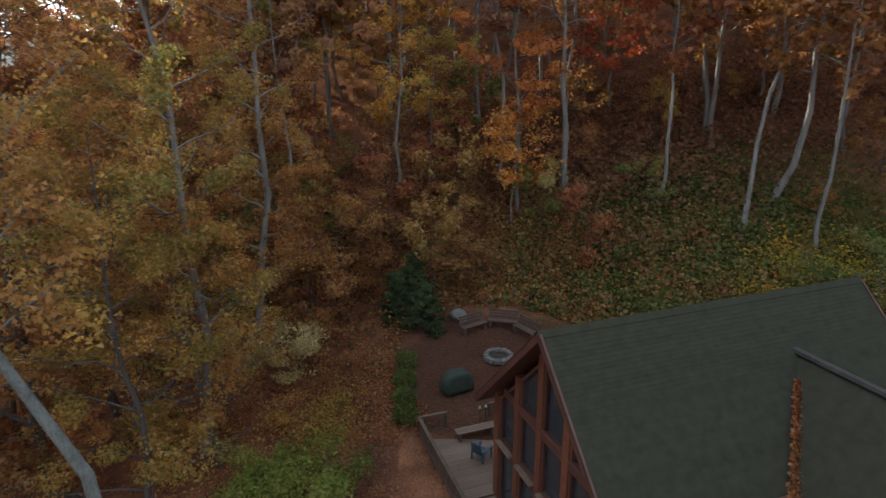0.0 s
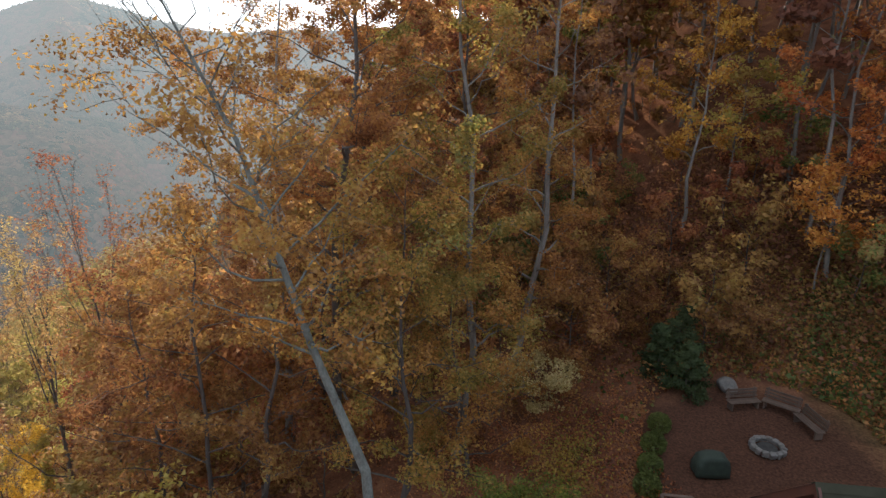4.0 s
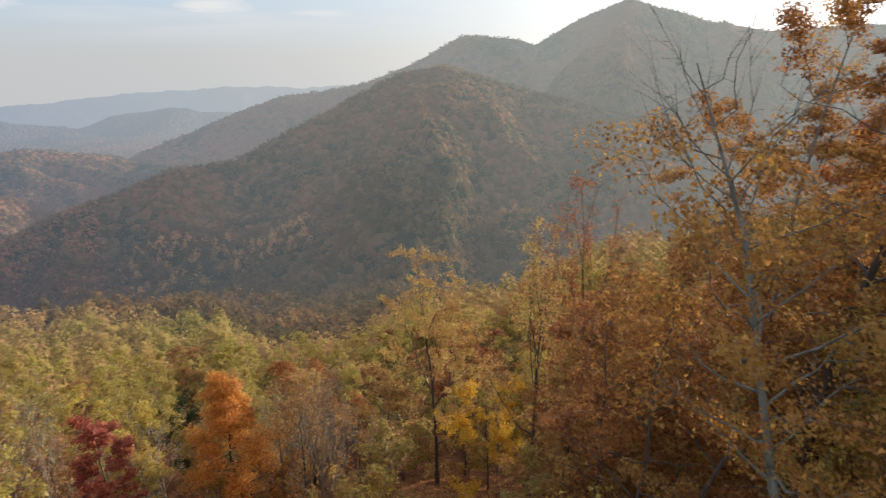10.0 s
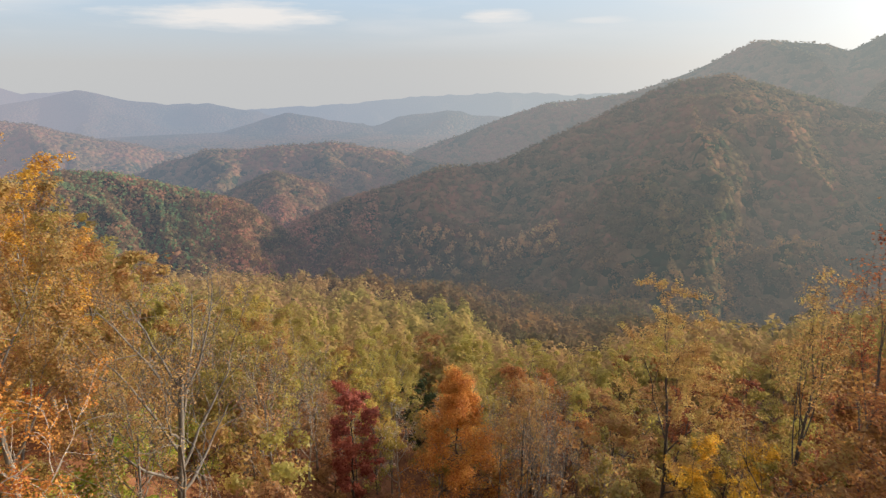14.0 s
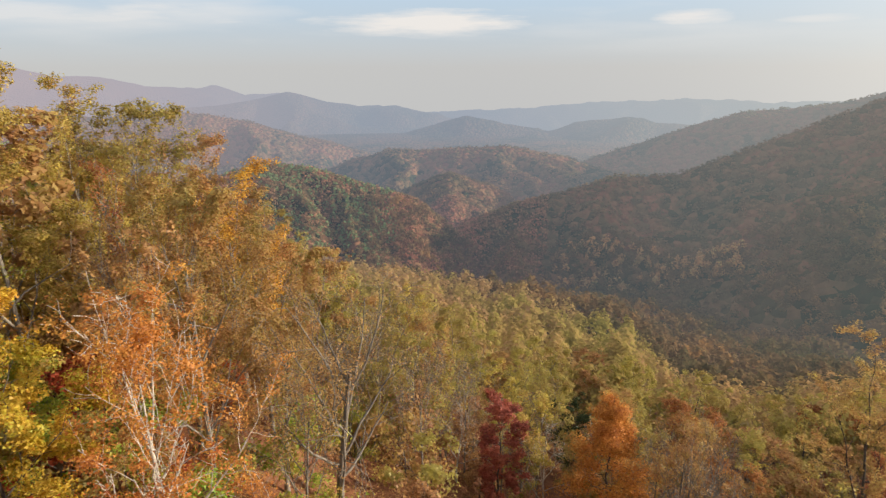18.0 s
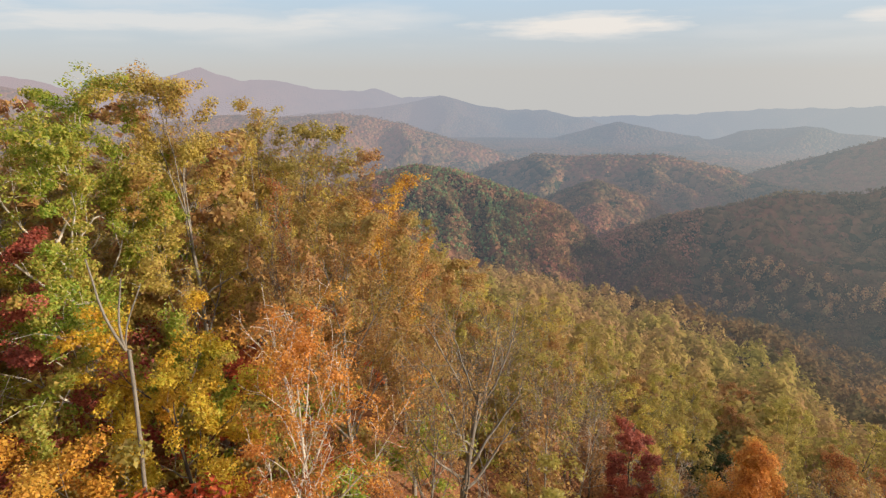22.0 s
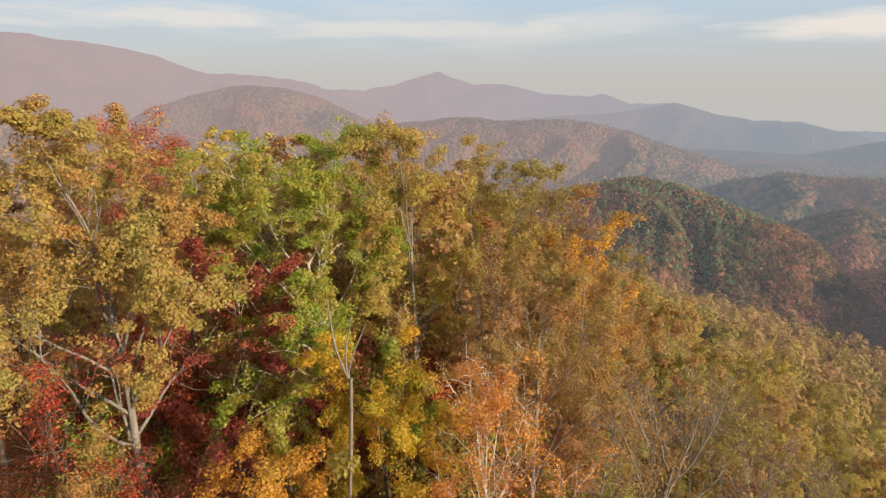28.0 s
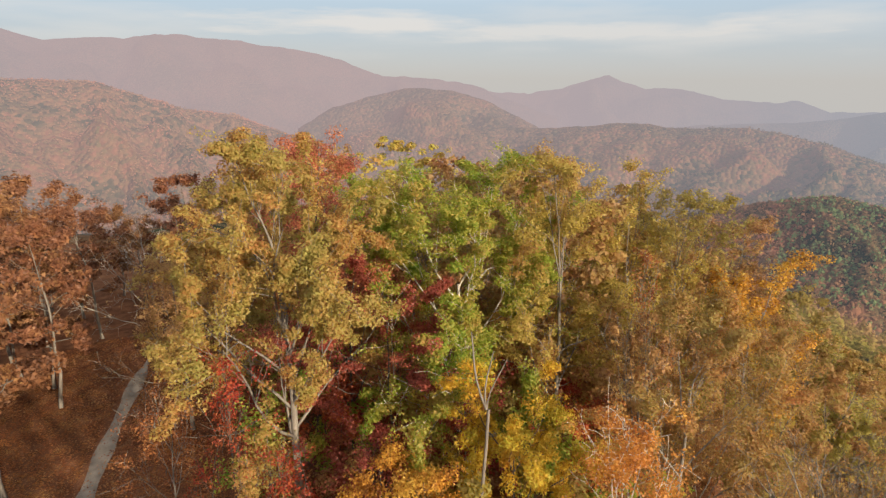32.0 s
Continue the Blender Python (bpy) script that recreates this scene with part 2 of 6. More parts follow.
BARK = plain("bark_grey", (0.10, 0.085, 0.07), (0.26, 0.23, 0.20), 2.0, 0.9, 0.6, 0.03, stretch=(2, 2, 0.4), fine=22.0)
BARK_PALE = plain("bark_pale", (0.23, 0.20, 0.17), (0.50, 0.46, 0.40), 1.6, 0.9, 0.5, 0.02, stretch=(2, 2, 0.5), fine=18.0)
BARK_WHITE = plain("bark_white", (0.34, 0.31, 0.27), (0.64, 0.60, 0.53), 1.6, 0.9, 0.5, 0.02, stretch=(2, 2, 0.5), fine=18.0)
BARK_DARK = plain("bark_dark", (0.045, 0.035, 0.03), (0.12, 0.10, 0.085), 2.0, 0.9, 0.6, 0.03, stretch=(2, 2, 0.4), fine=22.0)
BARK_LICHEN = plain("bark_lichen", (0.08, 0.075, 0.065), (0.22, 0.235, 0.21), 3.0, 0.95, 0.5, 0.03, stretch=(1, 1, 0.6), fine=14.0)

# distance: haze painted on the backdrop as emission that grows past 60 m
def painted_haze(gr, shader):
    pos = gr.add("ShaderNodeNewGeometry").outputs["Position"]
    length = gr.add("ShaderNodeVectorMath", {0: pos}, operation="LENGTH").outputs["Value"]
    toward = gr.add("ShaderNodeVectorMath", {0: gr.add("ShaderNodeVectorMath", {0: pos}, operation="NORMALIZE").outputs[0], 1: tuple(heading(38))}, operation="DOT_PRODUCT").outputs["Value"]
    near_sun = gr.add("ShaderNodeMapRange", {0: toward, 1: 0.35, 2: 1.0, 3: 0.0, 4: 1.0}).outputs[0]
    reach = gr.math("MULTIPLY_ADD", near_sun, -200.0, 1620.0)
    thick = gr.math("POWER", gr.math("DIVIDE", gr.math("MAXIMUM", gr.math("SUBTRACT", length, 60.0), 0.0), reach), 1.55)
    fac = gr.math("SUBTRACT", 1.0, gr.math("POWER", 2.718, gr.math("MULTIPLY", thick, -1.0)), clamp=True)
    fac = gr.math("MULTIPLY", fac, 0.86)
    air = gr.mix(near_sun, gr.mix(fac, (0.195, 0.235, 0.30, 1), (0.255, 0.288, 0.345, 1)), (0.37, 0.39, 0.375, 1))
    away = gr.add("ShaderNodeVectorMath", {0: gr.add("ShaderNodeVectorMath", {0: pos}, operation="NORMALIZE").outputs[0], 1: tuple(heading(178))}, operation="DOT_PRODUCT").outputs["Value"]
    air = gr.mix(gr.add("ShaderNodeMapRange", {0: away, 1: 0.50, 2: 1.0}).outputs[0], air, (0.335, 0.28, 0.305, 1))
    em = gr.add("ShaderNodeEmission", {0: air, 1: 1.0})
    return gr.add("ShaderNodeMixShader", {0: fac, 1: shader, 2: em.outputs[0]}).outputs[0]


def woods_far(name, stops, each=0.3, crown=0.5):
    m, gr = material(name)
    geo = gr.add("ShaderNodeNewGeometry")
    isl, pos = geo.outputs["Random Per Island"], geo.outputs["Position"]
    fac = gr.math("ADD", gr.math("MULTIPLY", isl, each), gr.math("ADD", gr.math("MULTIPLY_ADD", gr.noise(0.016, 3.0, pos), 1.3, -0.55), gr.math("MULTIPLY_ADD", gr.noise(0.10, 1.0, pos), crown, 0.25 - 0.5 * crown)), clamp=True)
    col = gr.ramp(fac, stops)
    d = gr.add("ShaderNodeBsdfDiffuse", {0: col})
    t = gr.add("ShaderNodeBsdfTranslucent", {0: col})
    s = gr.add("ShaderNodeMixShader", {0: 0.45, 1: d.outputs[0], 2: t.outputs[0]})
    return finish(m, gr, painted_haze(gr, s.outputs[0]))


FALL = ((0.0, (0.17, 0.165, 0.05)), (0.22, (0.30, 0.25, 0.072)), (0.42, (0.36, 0.26, 0.10)), (0.62, (0.37, 0.23, 0.12)), (0.82, (0.45, 0.32, 0.10)), (1.0, (0.38, 0.17, 0.075)))
WOODS = woods_far("far_woods", FALL, 0.16, 0.6)
# darker copy for slopes turned from the sun: their shade is in the colour
WOODS_SLOPE_SHADED = woods_far("slope_woods", ((0.0, (0.06, 0.085, 0.045)), (0.3, (0.145, 0.115, 0.06)), (0.6, (0.235, 0.135, 0.075)), (0.85, (0.27, 0.125, 0.075)), (1.0, (0.29, 0.18, 0.08))), 0.04, 0.15)
# valley copy, darkened in colour to stand for the hill's shadow
WOODS_VALE_SHADED = woods_far("vale_woods", ((0.0, (0.06, 0.07, 0.035)), (0.35, (0.14, 0.105, 0.055)), (0.6, (0.20, 0.125, 0.065)), (0.8, (0.34, 0.19, 0.07)), (1.0, (0.42, 0.32, 0.10))), 0.12, 0.7)
WOODS_RED = woods_far("red_woods", ((0.0, (0.11, 0.125, 0.055)), (0.3, (0.27, 0.17, 0.09)), (0.6, (0.42, 0.19, 0.12)), (0.85, (0.46, 0.18, 0.12)), (1.0, (0.42, 0.26, 0.11))), 0.1, 0.35)
# brighter copy: sunlight on a row of valley crowns is put into the colour
WOODS_SUNLIT = woods_far("pale_woods", ((0.0, (0.22, 0.20, 0.09)), (0.35, (0.42, 0.28, 0.14)), (0.6, (0.48, 0.24, 0.11)), (0.8, (0.55, 0.38, 0.17)), (1.0, (0.48, 0.42, 0.16))), 0.3, 0.9)
WOODS_PINE = woods_far("pine_woods", ((0.0, (0.15, 0.225, 0.105)), (0.5, (0.20, 0.26, 0.115)), (1.0, (0.29, 0.26, 0.11))), 0.15, 0.3)


def ground_material():
    m, gr = material("forest_ground")
    pos = gr.add("ShaderNodeNewGeometry").outputs["Position"]
    big, mid, fine = gr.noise(0.05, 4.0, pos), gr.noise(0.6, 5.0, pos), gr.noise(9.0, 4.0, pos)
    litter = gr.ramp(gr.math("MULTIPLY_ADD", mid, 0.6, gr.math("MULTIPLY", fine, 0.45)), ((0.30, (0.07, 0.033, 0.02)), (0.52, (0.18, 0.08, 0.045)), (0.72, (0.31, 0.155, 0.08))))
    weeds = gr.ramp(fine, ((0.3, (0.018, 0.035, 0.010)), (0.7, (0.07, 0.10, 0.025))))
    # weeds cover the bank above the house
    bank = gr.add("ShaderNodeVectorMath", {0: pos, 1: (22.0, 33.0, 5.0)}, operation="DISTANCE").outputs["Value"]
    grown = gr.add("ShaderNodeMapRange", {0: gr.math("ADD", bank, gr.math("MULTIPLY", mid, 8.0)), 1: 13.0, 2: 19.0, 3: 0.85, 4: 0.0}).outputs[0]
    near = gr.mix(grown, litter, weeds)
    # darker ground round the fire pit
    yard = gr.add("ShaderNodeVectorMath", {0: pos, 1: (5.5, 27.0, 0.0)}, operation="DISTANCE").outputs["Value"]
    darker_yard = gr.ramp(fine, ((0.3, (0.035, 0.02, 0.015)), (0.7, (0.095, 0.046, 0.03))))
    near = gr.mix(gr.add("ShaderNodeMapRange", {0: gr.math("MULTIPLY_ADD", mid, 3.0, yard), 1: 6.5, 2: 9.0, 3: 0.9, 4: 0.0}).outputs[0], near, darker_yard)
    cells = gr.add("ShaderNodeTexVoronoi", {"Vector": pos, "Scale": 0.115, "Randomness": 1.0})
    tone = gr.add("ShaderNodeSeparateColor", {0: cells.outputs["Color"]}).outputs[0]
    slope = gr.ramp(gr.math("ADD", gr.math("MULTIPLY_ADD", gr.noise(0.007, 5.0, pos), 1.3, -0.35), gr.math("MULTIPLY", tone, 0.4)),
                    ((0.25, (0.025, 0.036, 0.018)), (0.45, (0.105, 0.075, 0.04)), (0.6, (0.165, 0.095, 0.052)), (0.75, (0.175, 0.08, 0.05)), (0.9, (0.10, 0.08, 0.038))))
    dome = gr.math("SUBTRACT", 1.0, gr.math("MULTIPLY", cells.outputs["Distance"], 1.2))
    length = gr.add("ShaderNodeVectorMath", {0: pos}, operation="LENGTH").outputs["Value"]
    far = gr.add("ShaderNodeMapRange", {0: length, 1: 90.0, 2: 260.0}).outputs[0]
    # distance shading painted into the base colour of the farthest ridges
    slope = gr.mix(gr.add("ShaderNodeMapRange", {0: length, 1: 1500.0, 2: 2000.0, 3: 0.0, 4: 0.6}).outputs[0], slope, (0.035, 0.04, 0.03, 1))
    col = gr.mix(far, near, slope)
    bmp = gr.add("ShaderNodeBump", {"Strength": 0.7, "Distance": 0.12, "Height": gr.math("ADD", mid, fine)})
    bmp2 = gr.add("ShaderNodeBump", {"Strength": gr.math("MULTIPLY", far, 0.9), "Distance": 5.0, "Height": dome, "Normal": bmp.outputs[0]})
    bs = gr.add("ShaderNodeBsdfDiffuse", {0: col, 2: bmp2.outputs[0]})
    return finish(m, gr, painted_haze(gr, bs.outputs[0]))


GROUND = ground_material()
GRAVEL = plain("gravel", (0.19, 0.155, 0.125), (0.38, 0.33, 0.28), 1.2, 0.95, 0.6, 0.03, fine=16.0)
ROOF_GREEN = plain("shingle_green", (0.029, 0.028, 0.018), (0.046, 0.044, 0.029), 3.0, 0.97, 0.35, 0.006, fine=70.0, shine=0.12, vary=0.08)
LOG = plain("stained_log", (0.095, 0.03, 0.017), (0.19, 0.066, 0.032), 1.5, 0.55, 0.3, 0.01, stretch=(0.3, 3, 3), fine=24.0)
TRIM = plain("stained_trim", (0.06, 0.021, 0.014), (0.115, 0.04, 0.024), 2.0, 0.6, 0.3, 0.01, fine=30.0)
DECK = plain("weathered_deck", (0.11, 0.072, 0.05), (0.21, 0.15, 0.11), 1.5, 0.8, 0.35, 0.008, stretch=(0.4, 4, 4), fine=26.0)
RAILWOOD = plain("rail_wood", (0.06, 0.036, 0.026), (0.13, 0.085, 0.06), 2.0, 0.75, 0.3, 0.01, fine=26.0)
STONE = plain("field_stone", (0.08, 0.072, 0.065), (0.20, 0.18, 0.16), 2.2, 0.9, 0.5, 0.03, fine=20.0)
CHAR = plain("charred", (0.012, 0.011, 0.010), (0.05, 0.045, 0.04), 6.0, 0.95, 0.4, 0.02)
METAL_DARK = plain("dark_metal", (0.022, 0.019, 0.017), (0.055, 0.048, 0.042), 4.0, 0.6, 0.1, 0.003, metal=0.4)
FABRIC_GREEN = plain("green_cover", (0.016, 0.025, 0.016), (0.036, 0.05, 0.034), 3.0, 0.8, 0.4, 0.02)
PLASTIC_BLUE = plain("blue_plastic", (0.03, 0.05, 0.075), (0.055, 0.09, 0.125), 3.0, 0.45, 0.1, 0.004)
METAL_LIGHT = plain("bright_metal", (0.45, 0.45, 0.45), (0.7, 0.7, 0.68), 4.0, 0.3, 0.1, 0.002, metal=0.9)


def glass_material():
    m, gr = material("window_glass")
    bs = gr.add("ShaderNodeBsdfPrincipled", {"Base Color": (0.03, 0.035, 0.04, 1), "Roughness": 0.06, "IOR": 1.5})
    return finish(m, gr, bs.outputs[0])


GLASS = glass_material()

# ---------------------------------------------------------------- building blocks


def mesh_np(name, verts, quads, mats=(), smooth=True, tris=False):
    """A mesh from arrays of corners and of four-sided (or three-sided) faces."""
    k = 3 if tris else 4
    me = bpy.data.meshes.new(name)
    verts, quads = np.asarray(verts, np.float32), np.asarray(quads, np.int32)
    me.vertices.add(len(verts))
    me.vertices.foreach_set("co", verts.ravel())
    me.loops.add(quads.size)
    me.loops.foreach_set("vertex_index", quads.ravel())
    me.polygons.add(len(quads))
    me.polygons.foreach_set("loop_start", np.arange(len(quads), dtype=np.int32) * k)
    if smooth:
        me.polygons.foreach_set("use_smooth", np.ones(len(quads), bool))
    for mt in mats:
        me.materials.append(mt)
    me.update(calc_edges=True)
    return me


def part(name, bm, mat, parent=None, label=""):
    """Links a bmesh (or a mesh) as one mesh object under a thing or a part."""
    if isinstance(bm, bmesh.types.BMesh):
        me = bpy.data.meshes.new(name)
        bm.to_mesh(me)
        bm.free()
        me.materials.append(mat)
    else:
        me = bm
    ob = new(name, me)
    ob.parent = parent
    return tagged(ob, label) if label else ob


def thing(name, m, label, category, group="", kind=""):
    ob = new(name)
    ob.matrix_world = m
    return tagged(ob, label, category, group, kind)


def box(bm, size, at=(0, 0, 0), turn=None, bevel=0.0):
    made = bmesh.ops.create_cube(bm, size=1.0)["verts"]
    m = Matrix.Translation(at) @ (turn or Matrix.Identity(4)) @ Matrix.Diagonal((*size, 1))
    bmesh.ops.transform(bm, matrix=m, verts=made)
    if bevel:
        edges = list({e for vv in made for e in vv.link_edges})
        bmesh.ops.bevel(bm, geom=edges, offset=bevel, segments=1, affect="EDGES", profile=0.5)
    return bm


def beam(bm, a, b, w, h, bevel=0.0):
    """A squared timber from a to b."""
    a, b = Vector(a), Vector(b)
    d = b - a
    q = d.to_track_quat("X", "Z").to_matrix().to_4x4()
    return box(bm, (d.length, w, h), (a + b) / 2, q, bevel)


def rod(bm, a, b, r, sides=8, r2=None):
    a, b = Vector(a), Vector(b)
    d = b - a
    q = d.to_track_quat("Z", "Y").to_matrix().to_4x4()
    bmesh.ops.create_cone(bm, cap_ends=True, segments=sides, radius1=r, radius2=r if r2 is None else r2, depth=d.length,
                          matrix=Matrix.Translation((a + b) / 2) @ q)
    return bm


def value_noise(x, y, seed=0):
    """Smooth lattice noise in -1 to 1 over arrays."""
    x, y = np.asarray(x, float), np.asarray(y, float)
    xi, yi = np.floor(x), np.floor(y)
    fx, fy = x - xi, y - yi
    fx, fy = fx * fx * (3 - 2 * fx), fy * fy * (3 - 2 * fy)

    def lattice(a, b):
        s = np.sin(a * 127.1 + b * 311.7 + seed * 74.7) * 43758.5453
        return (s - np.floor(s)) * 2 - 1

    top = lattice(xi, yi) * (1 - fx) + lattice(xi + 1, yi) * fx
    low = lattice(xi, yi + 1) * (1 - fx) + lattice(xi + 1, yi + 1) * fx
    return top * (1 - fy) + low * fy


def fractal(x, y, octaves=4, seed=0, gain=0.5):
    total, amp = 0.0, 1.0
    for k in range(octaves):
        total = total + amp * value_noise(x * 2 ** k, y * 2 ** k, seed + k)
        amp *= gain
    return total


# ---------------------------------------------------------------- the lie of the land
RADII = (0, 20, 35, 50, 80, 130, 220, 350, 500)
SLOPES = {
    -90: (0, 0, 0, 2, 10, 28, 48, 66, 80), -60: (0, 0, 1, 6, 20, 40, 62, 82, 100), -30: (0, 0, 2, 10, 24, 48, 75, 95, 110),
    -5: (0, 0, 1.5, 9, 22, 44, 70, 90, 105), 12: (0, -0.5, -1, 2, 10, 24, 44, 60, 75), 24: (0, -1.5, -4, -5, -4, -2, 4, 10, 10),
    36: (0, -2.5, -8, -12, -18, -28, -42, -60, -70), 50: (0, -5, -13, -22, -36, -40, -59, -118, -180),
    65: (0, -6, -14, -25, -43, -53, -82, -142, -186), 85: (0, -6, -14, -26, -46, -65, -93, -146, -187),
    95: (0, -6, -14, -25, -45, -62, -84, -125, -186), 103: (0, -5, -13, -24, -43, -60, -82, -114, -182), 117: (0, -4, -10, -17, -29, -44, -70, -104, -165),
    132: (0, -2, -5, -7, -12, -25, -56, -95, -145), 150: (0, -0.5, -1, -2, -4, -12, -40, -85, -130),
    170: (0, 0, 0, -1, -3, -8, -30, -60, -100), 188: (0, 0, 0, 0, 0, -3, -20, -50, -90), 215: (0, 0, 0, 0, 0, 0, -12, -40, -80),
    250: (0, 0, 0, 0, 2, 4, 8, 12, 16),
}
AZ_KEYS = sorted(SLOPES)
AZ_KEYS = AZ_KEYS + [270]
SLOPES[270] = SLOPES[-90]
TABLE = np.array([SLOPES[a] for a in AZ_KEYS], float)
EYE_Z = 23.0
# crests of the ridges, as headings and rise over run seen from the clearing, with their distance at both ends
RIDGES = (
    ((900, 620), (46, -0.16, 49.2, -0.098, 60.1, -0.059, 64.8, -0.036, 68.7, -0.017, 72.6, -0.028, 76.6, -0.062, 82.4, -0.111, 88.4, -0.163, 93.9, -0.175, 98.3, -0.202, 103.2, -0.226, 108.5, -0.27, 112, -0.34)),
    ((1300, 1150), (8, 0.05, 38, 0.038, 41.2, 0.034, 44.5, 0.043, 49, 0.064, 52.6, 0.08, 56.1, 0.057, 60.3, 0.016, 61.8, 0.025, 66.9, 0.027, 71.9, -0.014, 76.6, -0.046, 84, -0.064, 90.5, -0.105, 94.9, -0.135, 100.3, -0.171, 105, -0.21)),
    ((1000, 1150), (84, -0.22, 89.5, -0.167, 93.9, -0.166, 98.1, -0.145, 101.2, -0.135, 104.7, -0.126, 110.9, -0.133, 115.3, -0.132, 119.9, -0.15, 126, -0.2)),
    ((610, 640), (104, -0.38, 107.8, -0.30, 110.4, -0.257, 112.9, -0.222, 116.4, -0.201, 121.5, -0.172, 123.7, -0.159, 127, -0.151, 130.5, -0.165, 136, -0.19, 145, -0.24)),
    ((860, 840), (100, -0.27, 103.5, -0.215, 105.5, -0.196, 107.5, -0.187, 109.5, -0.172, 111.0, -0.180, 113.0, -0.195, 115.5, -0.215, 119, -0.26)),
    ((2000, 2000), (80, -0.12, 86.7, -0.087, 90.4, -0.083, 93.1, -0.076, 97.9, -0.085, 100, -0.102, 104.8, -0.087, 108.2, -0.076, 110.5, -0.087, 115, -0.114, 122, -0.15)),
    ((3600, 3600), (60, -0.06, 77.7, -0.046, 82, -0.05, 86.7, -0.046, 91.3, -0.05, 95.8, -0.053, 102.7, -0.065, 112, -0.072, 125, -0.08)),
    ((2700, 2700), (106, -0.1, 110.8, -0.075, 114.9, -0.061, 117.4, -0.063, 120.6, -0.053, 124.9, -0.037, 127, -0.046, 130.2, -0.055, 133.5, -0.059, 137.7, -0.062, 141.9, -0.075, 150, -0.11)),
    ((4300, 4100), (107, -0.09, 111.4, -0.078, 119.7, -0.064, 122, -0.053, 124.9, -0.037, 128.2, -0.04, 131, -0.025, 132.2, -0.03, 136.4, -0.026, 140.6, -0.01, 142.7, -0.011, 146.2, 0.009, 150.1, -0.012, 153.3, -0.022, 157.4, -0.018, 160.4, -0.005, 166.6, 0.003, 175, 0.0)),
    ((3300, 3300), (150, -0.06, 157.2, -0.014, 160.4, -0.001, 166.7, 0.005, 170.8, 0.033, 175.7, 0.048, 180.4, 0.058, 184, 0.063, 187.9, 0.054, 191.1, 0.054, 194.2, 0.047, 196.6, 0.059, 215, 0.06, 240, 0.02)),
    ((1500, 1300), (170, -0.12, 176.2, -0.082, 180.1, -0.055, 183.8, -0.045, 187.2, -0.028, 190.8, -0.004, 194.3, -0.001, 200, 0.0, 220, -0.02, 250, -0.08)),
    ((1700, 1800), (148, -0.1, 152.8, -0.067, 156.6, -0.036, 160.3, -0.014, 164.6, -0.012, 168.3, -0.024, 171.5, -0.042, 175, -0.08)),
    ((1400, 1600), (110, -0.2, 117.8, -0.134, 124, -0.106, 130, -0.074, 134.2, -0.062, 139.4, -0.069, 143.7, -0.063, 150.2, -0.072, 158, -0.075, 170, -0.09)),
)


def land(x, y):
    """Height of the ground at arrays x, y."""
    x, y = np.asarray(x, float), np.asarray(y, float)
    r = np.hypot(x, y)
    az = (np.degrees(np.arctan2(-x, y)) + 90.0) % 360.0 - 90.0
    # smooth look-up in the table of slopes
    ri = np.clip(np.interp(r, RADII, np.arange(len(RADII))), 0, len(RADII) - 1.001)
    ai = np.clip(np.interp(az, AZ_KEYS, np.arange(len(AZ_KEYS))), 0, len(AZ_KEYS) - 1.001)
    i, j = ai.astype(int), ri.astype(int)
    fa, fr = ai - i, ri - j
    fa = fa * fa * (3 - 2 * fa)
    near = (TABLE[i, j] * (1 - fa) + TABLE[i + 1, j] * fa) * (1 - fr) + (TABLE[i, j + 1] * (1 - fa) + TABLE[i + 1, j + 1] * fa) * fr
    rough = np.clip((r - 18) / 60, 0, 1)
    near = near + rough * (1.2 * fractal(x / 28, y / 28, 3, 5) + np.clip(r / 250, 0, 1) * 7 * fractal(x / 120, y / 120, 3, 9))
    floor = np.where((az > 40) & (az < 235), -188.0, np.interp(az, (-90, 12, 24, 36, 40, 235, 250, 270), (80, 75, 10, -70, -188, -188, 16, 80)))
    floor = np.where(r > 1700, np.minimum(floor, EYE_Z - 0.105 * r), floor)
    t = np.clip((r - 480) / 120, 0, 1)
    z = near * (1 - t) + floor * t
    for (d0, d1), crest in RIDGES:
        a, e = np.array(crest[0::2]), np.array(crest[1::2])
        d = np.interp(az, (a[0], a[-1]), (d0, d1))
        top = EYE_Z + d * np.interp(az, a, e, left=-0.6, right=-0.6)
        # spurs and ravines that run down from the crest
        off = np.abs(r - d)
        along, wide = np.radians(az) * d, 0.062 * d + 35
        bend = 0.9 * value_noise(along / (1.7 * wide), off / (1.1 * wide), int(d0) % 13) + 0.4 * value_noise(along / (0.6 * wide), off / (0.5 * wide), 7)
        spur = 0.6 - 1.6 * np.sqrt(value_noise(along / wide + bend, off / (3.2 * wide), int(d0) % 17) ** 2 + 0.025)
        rib = fractal(along / (0.45 * wide) + 1.2 * bend, off / (0.6 * wide), 3, int(d0) % 11)
        side = np.sqrt(off ** 2 + (0.03 * d) ** 2) - 0.03 * d
        grown = np.clip(off / (0.10 * d), 0, 1)
        zz = top - 0.57 * side + grown * d * (min(0.044, 0.044 * d0 / 1000) * spur + 0.012 * rib) + 0.0014 * d * fractal(along / 45, r / 60, 3, 3)
        z = np.maximum(z, np.where(r > 420, zz, -999))
    return z


def land_at(x, y):
    return float(land(np.array([x]), np.array([y]))[0])


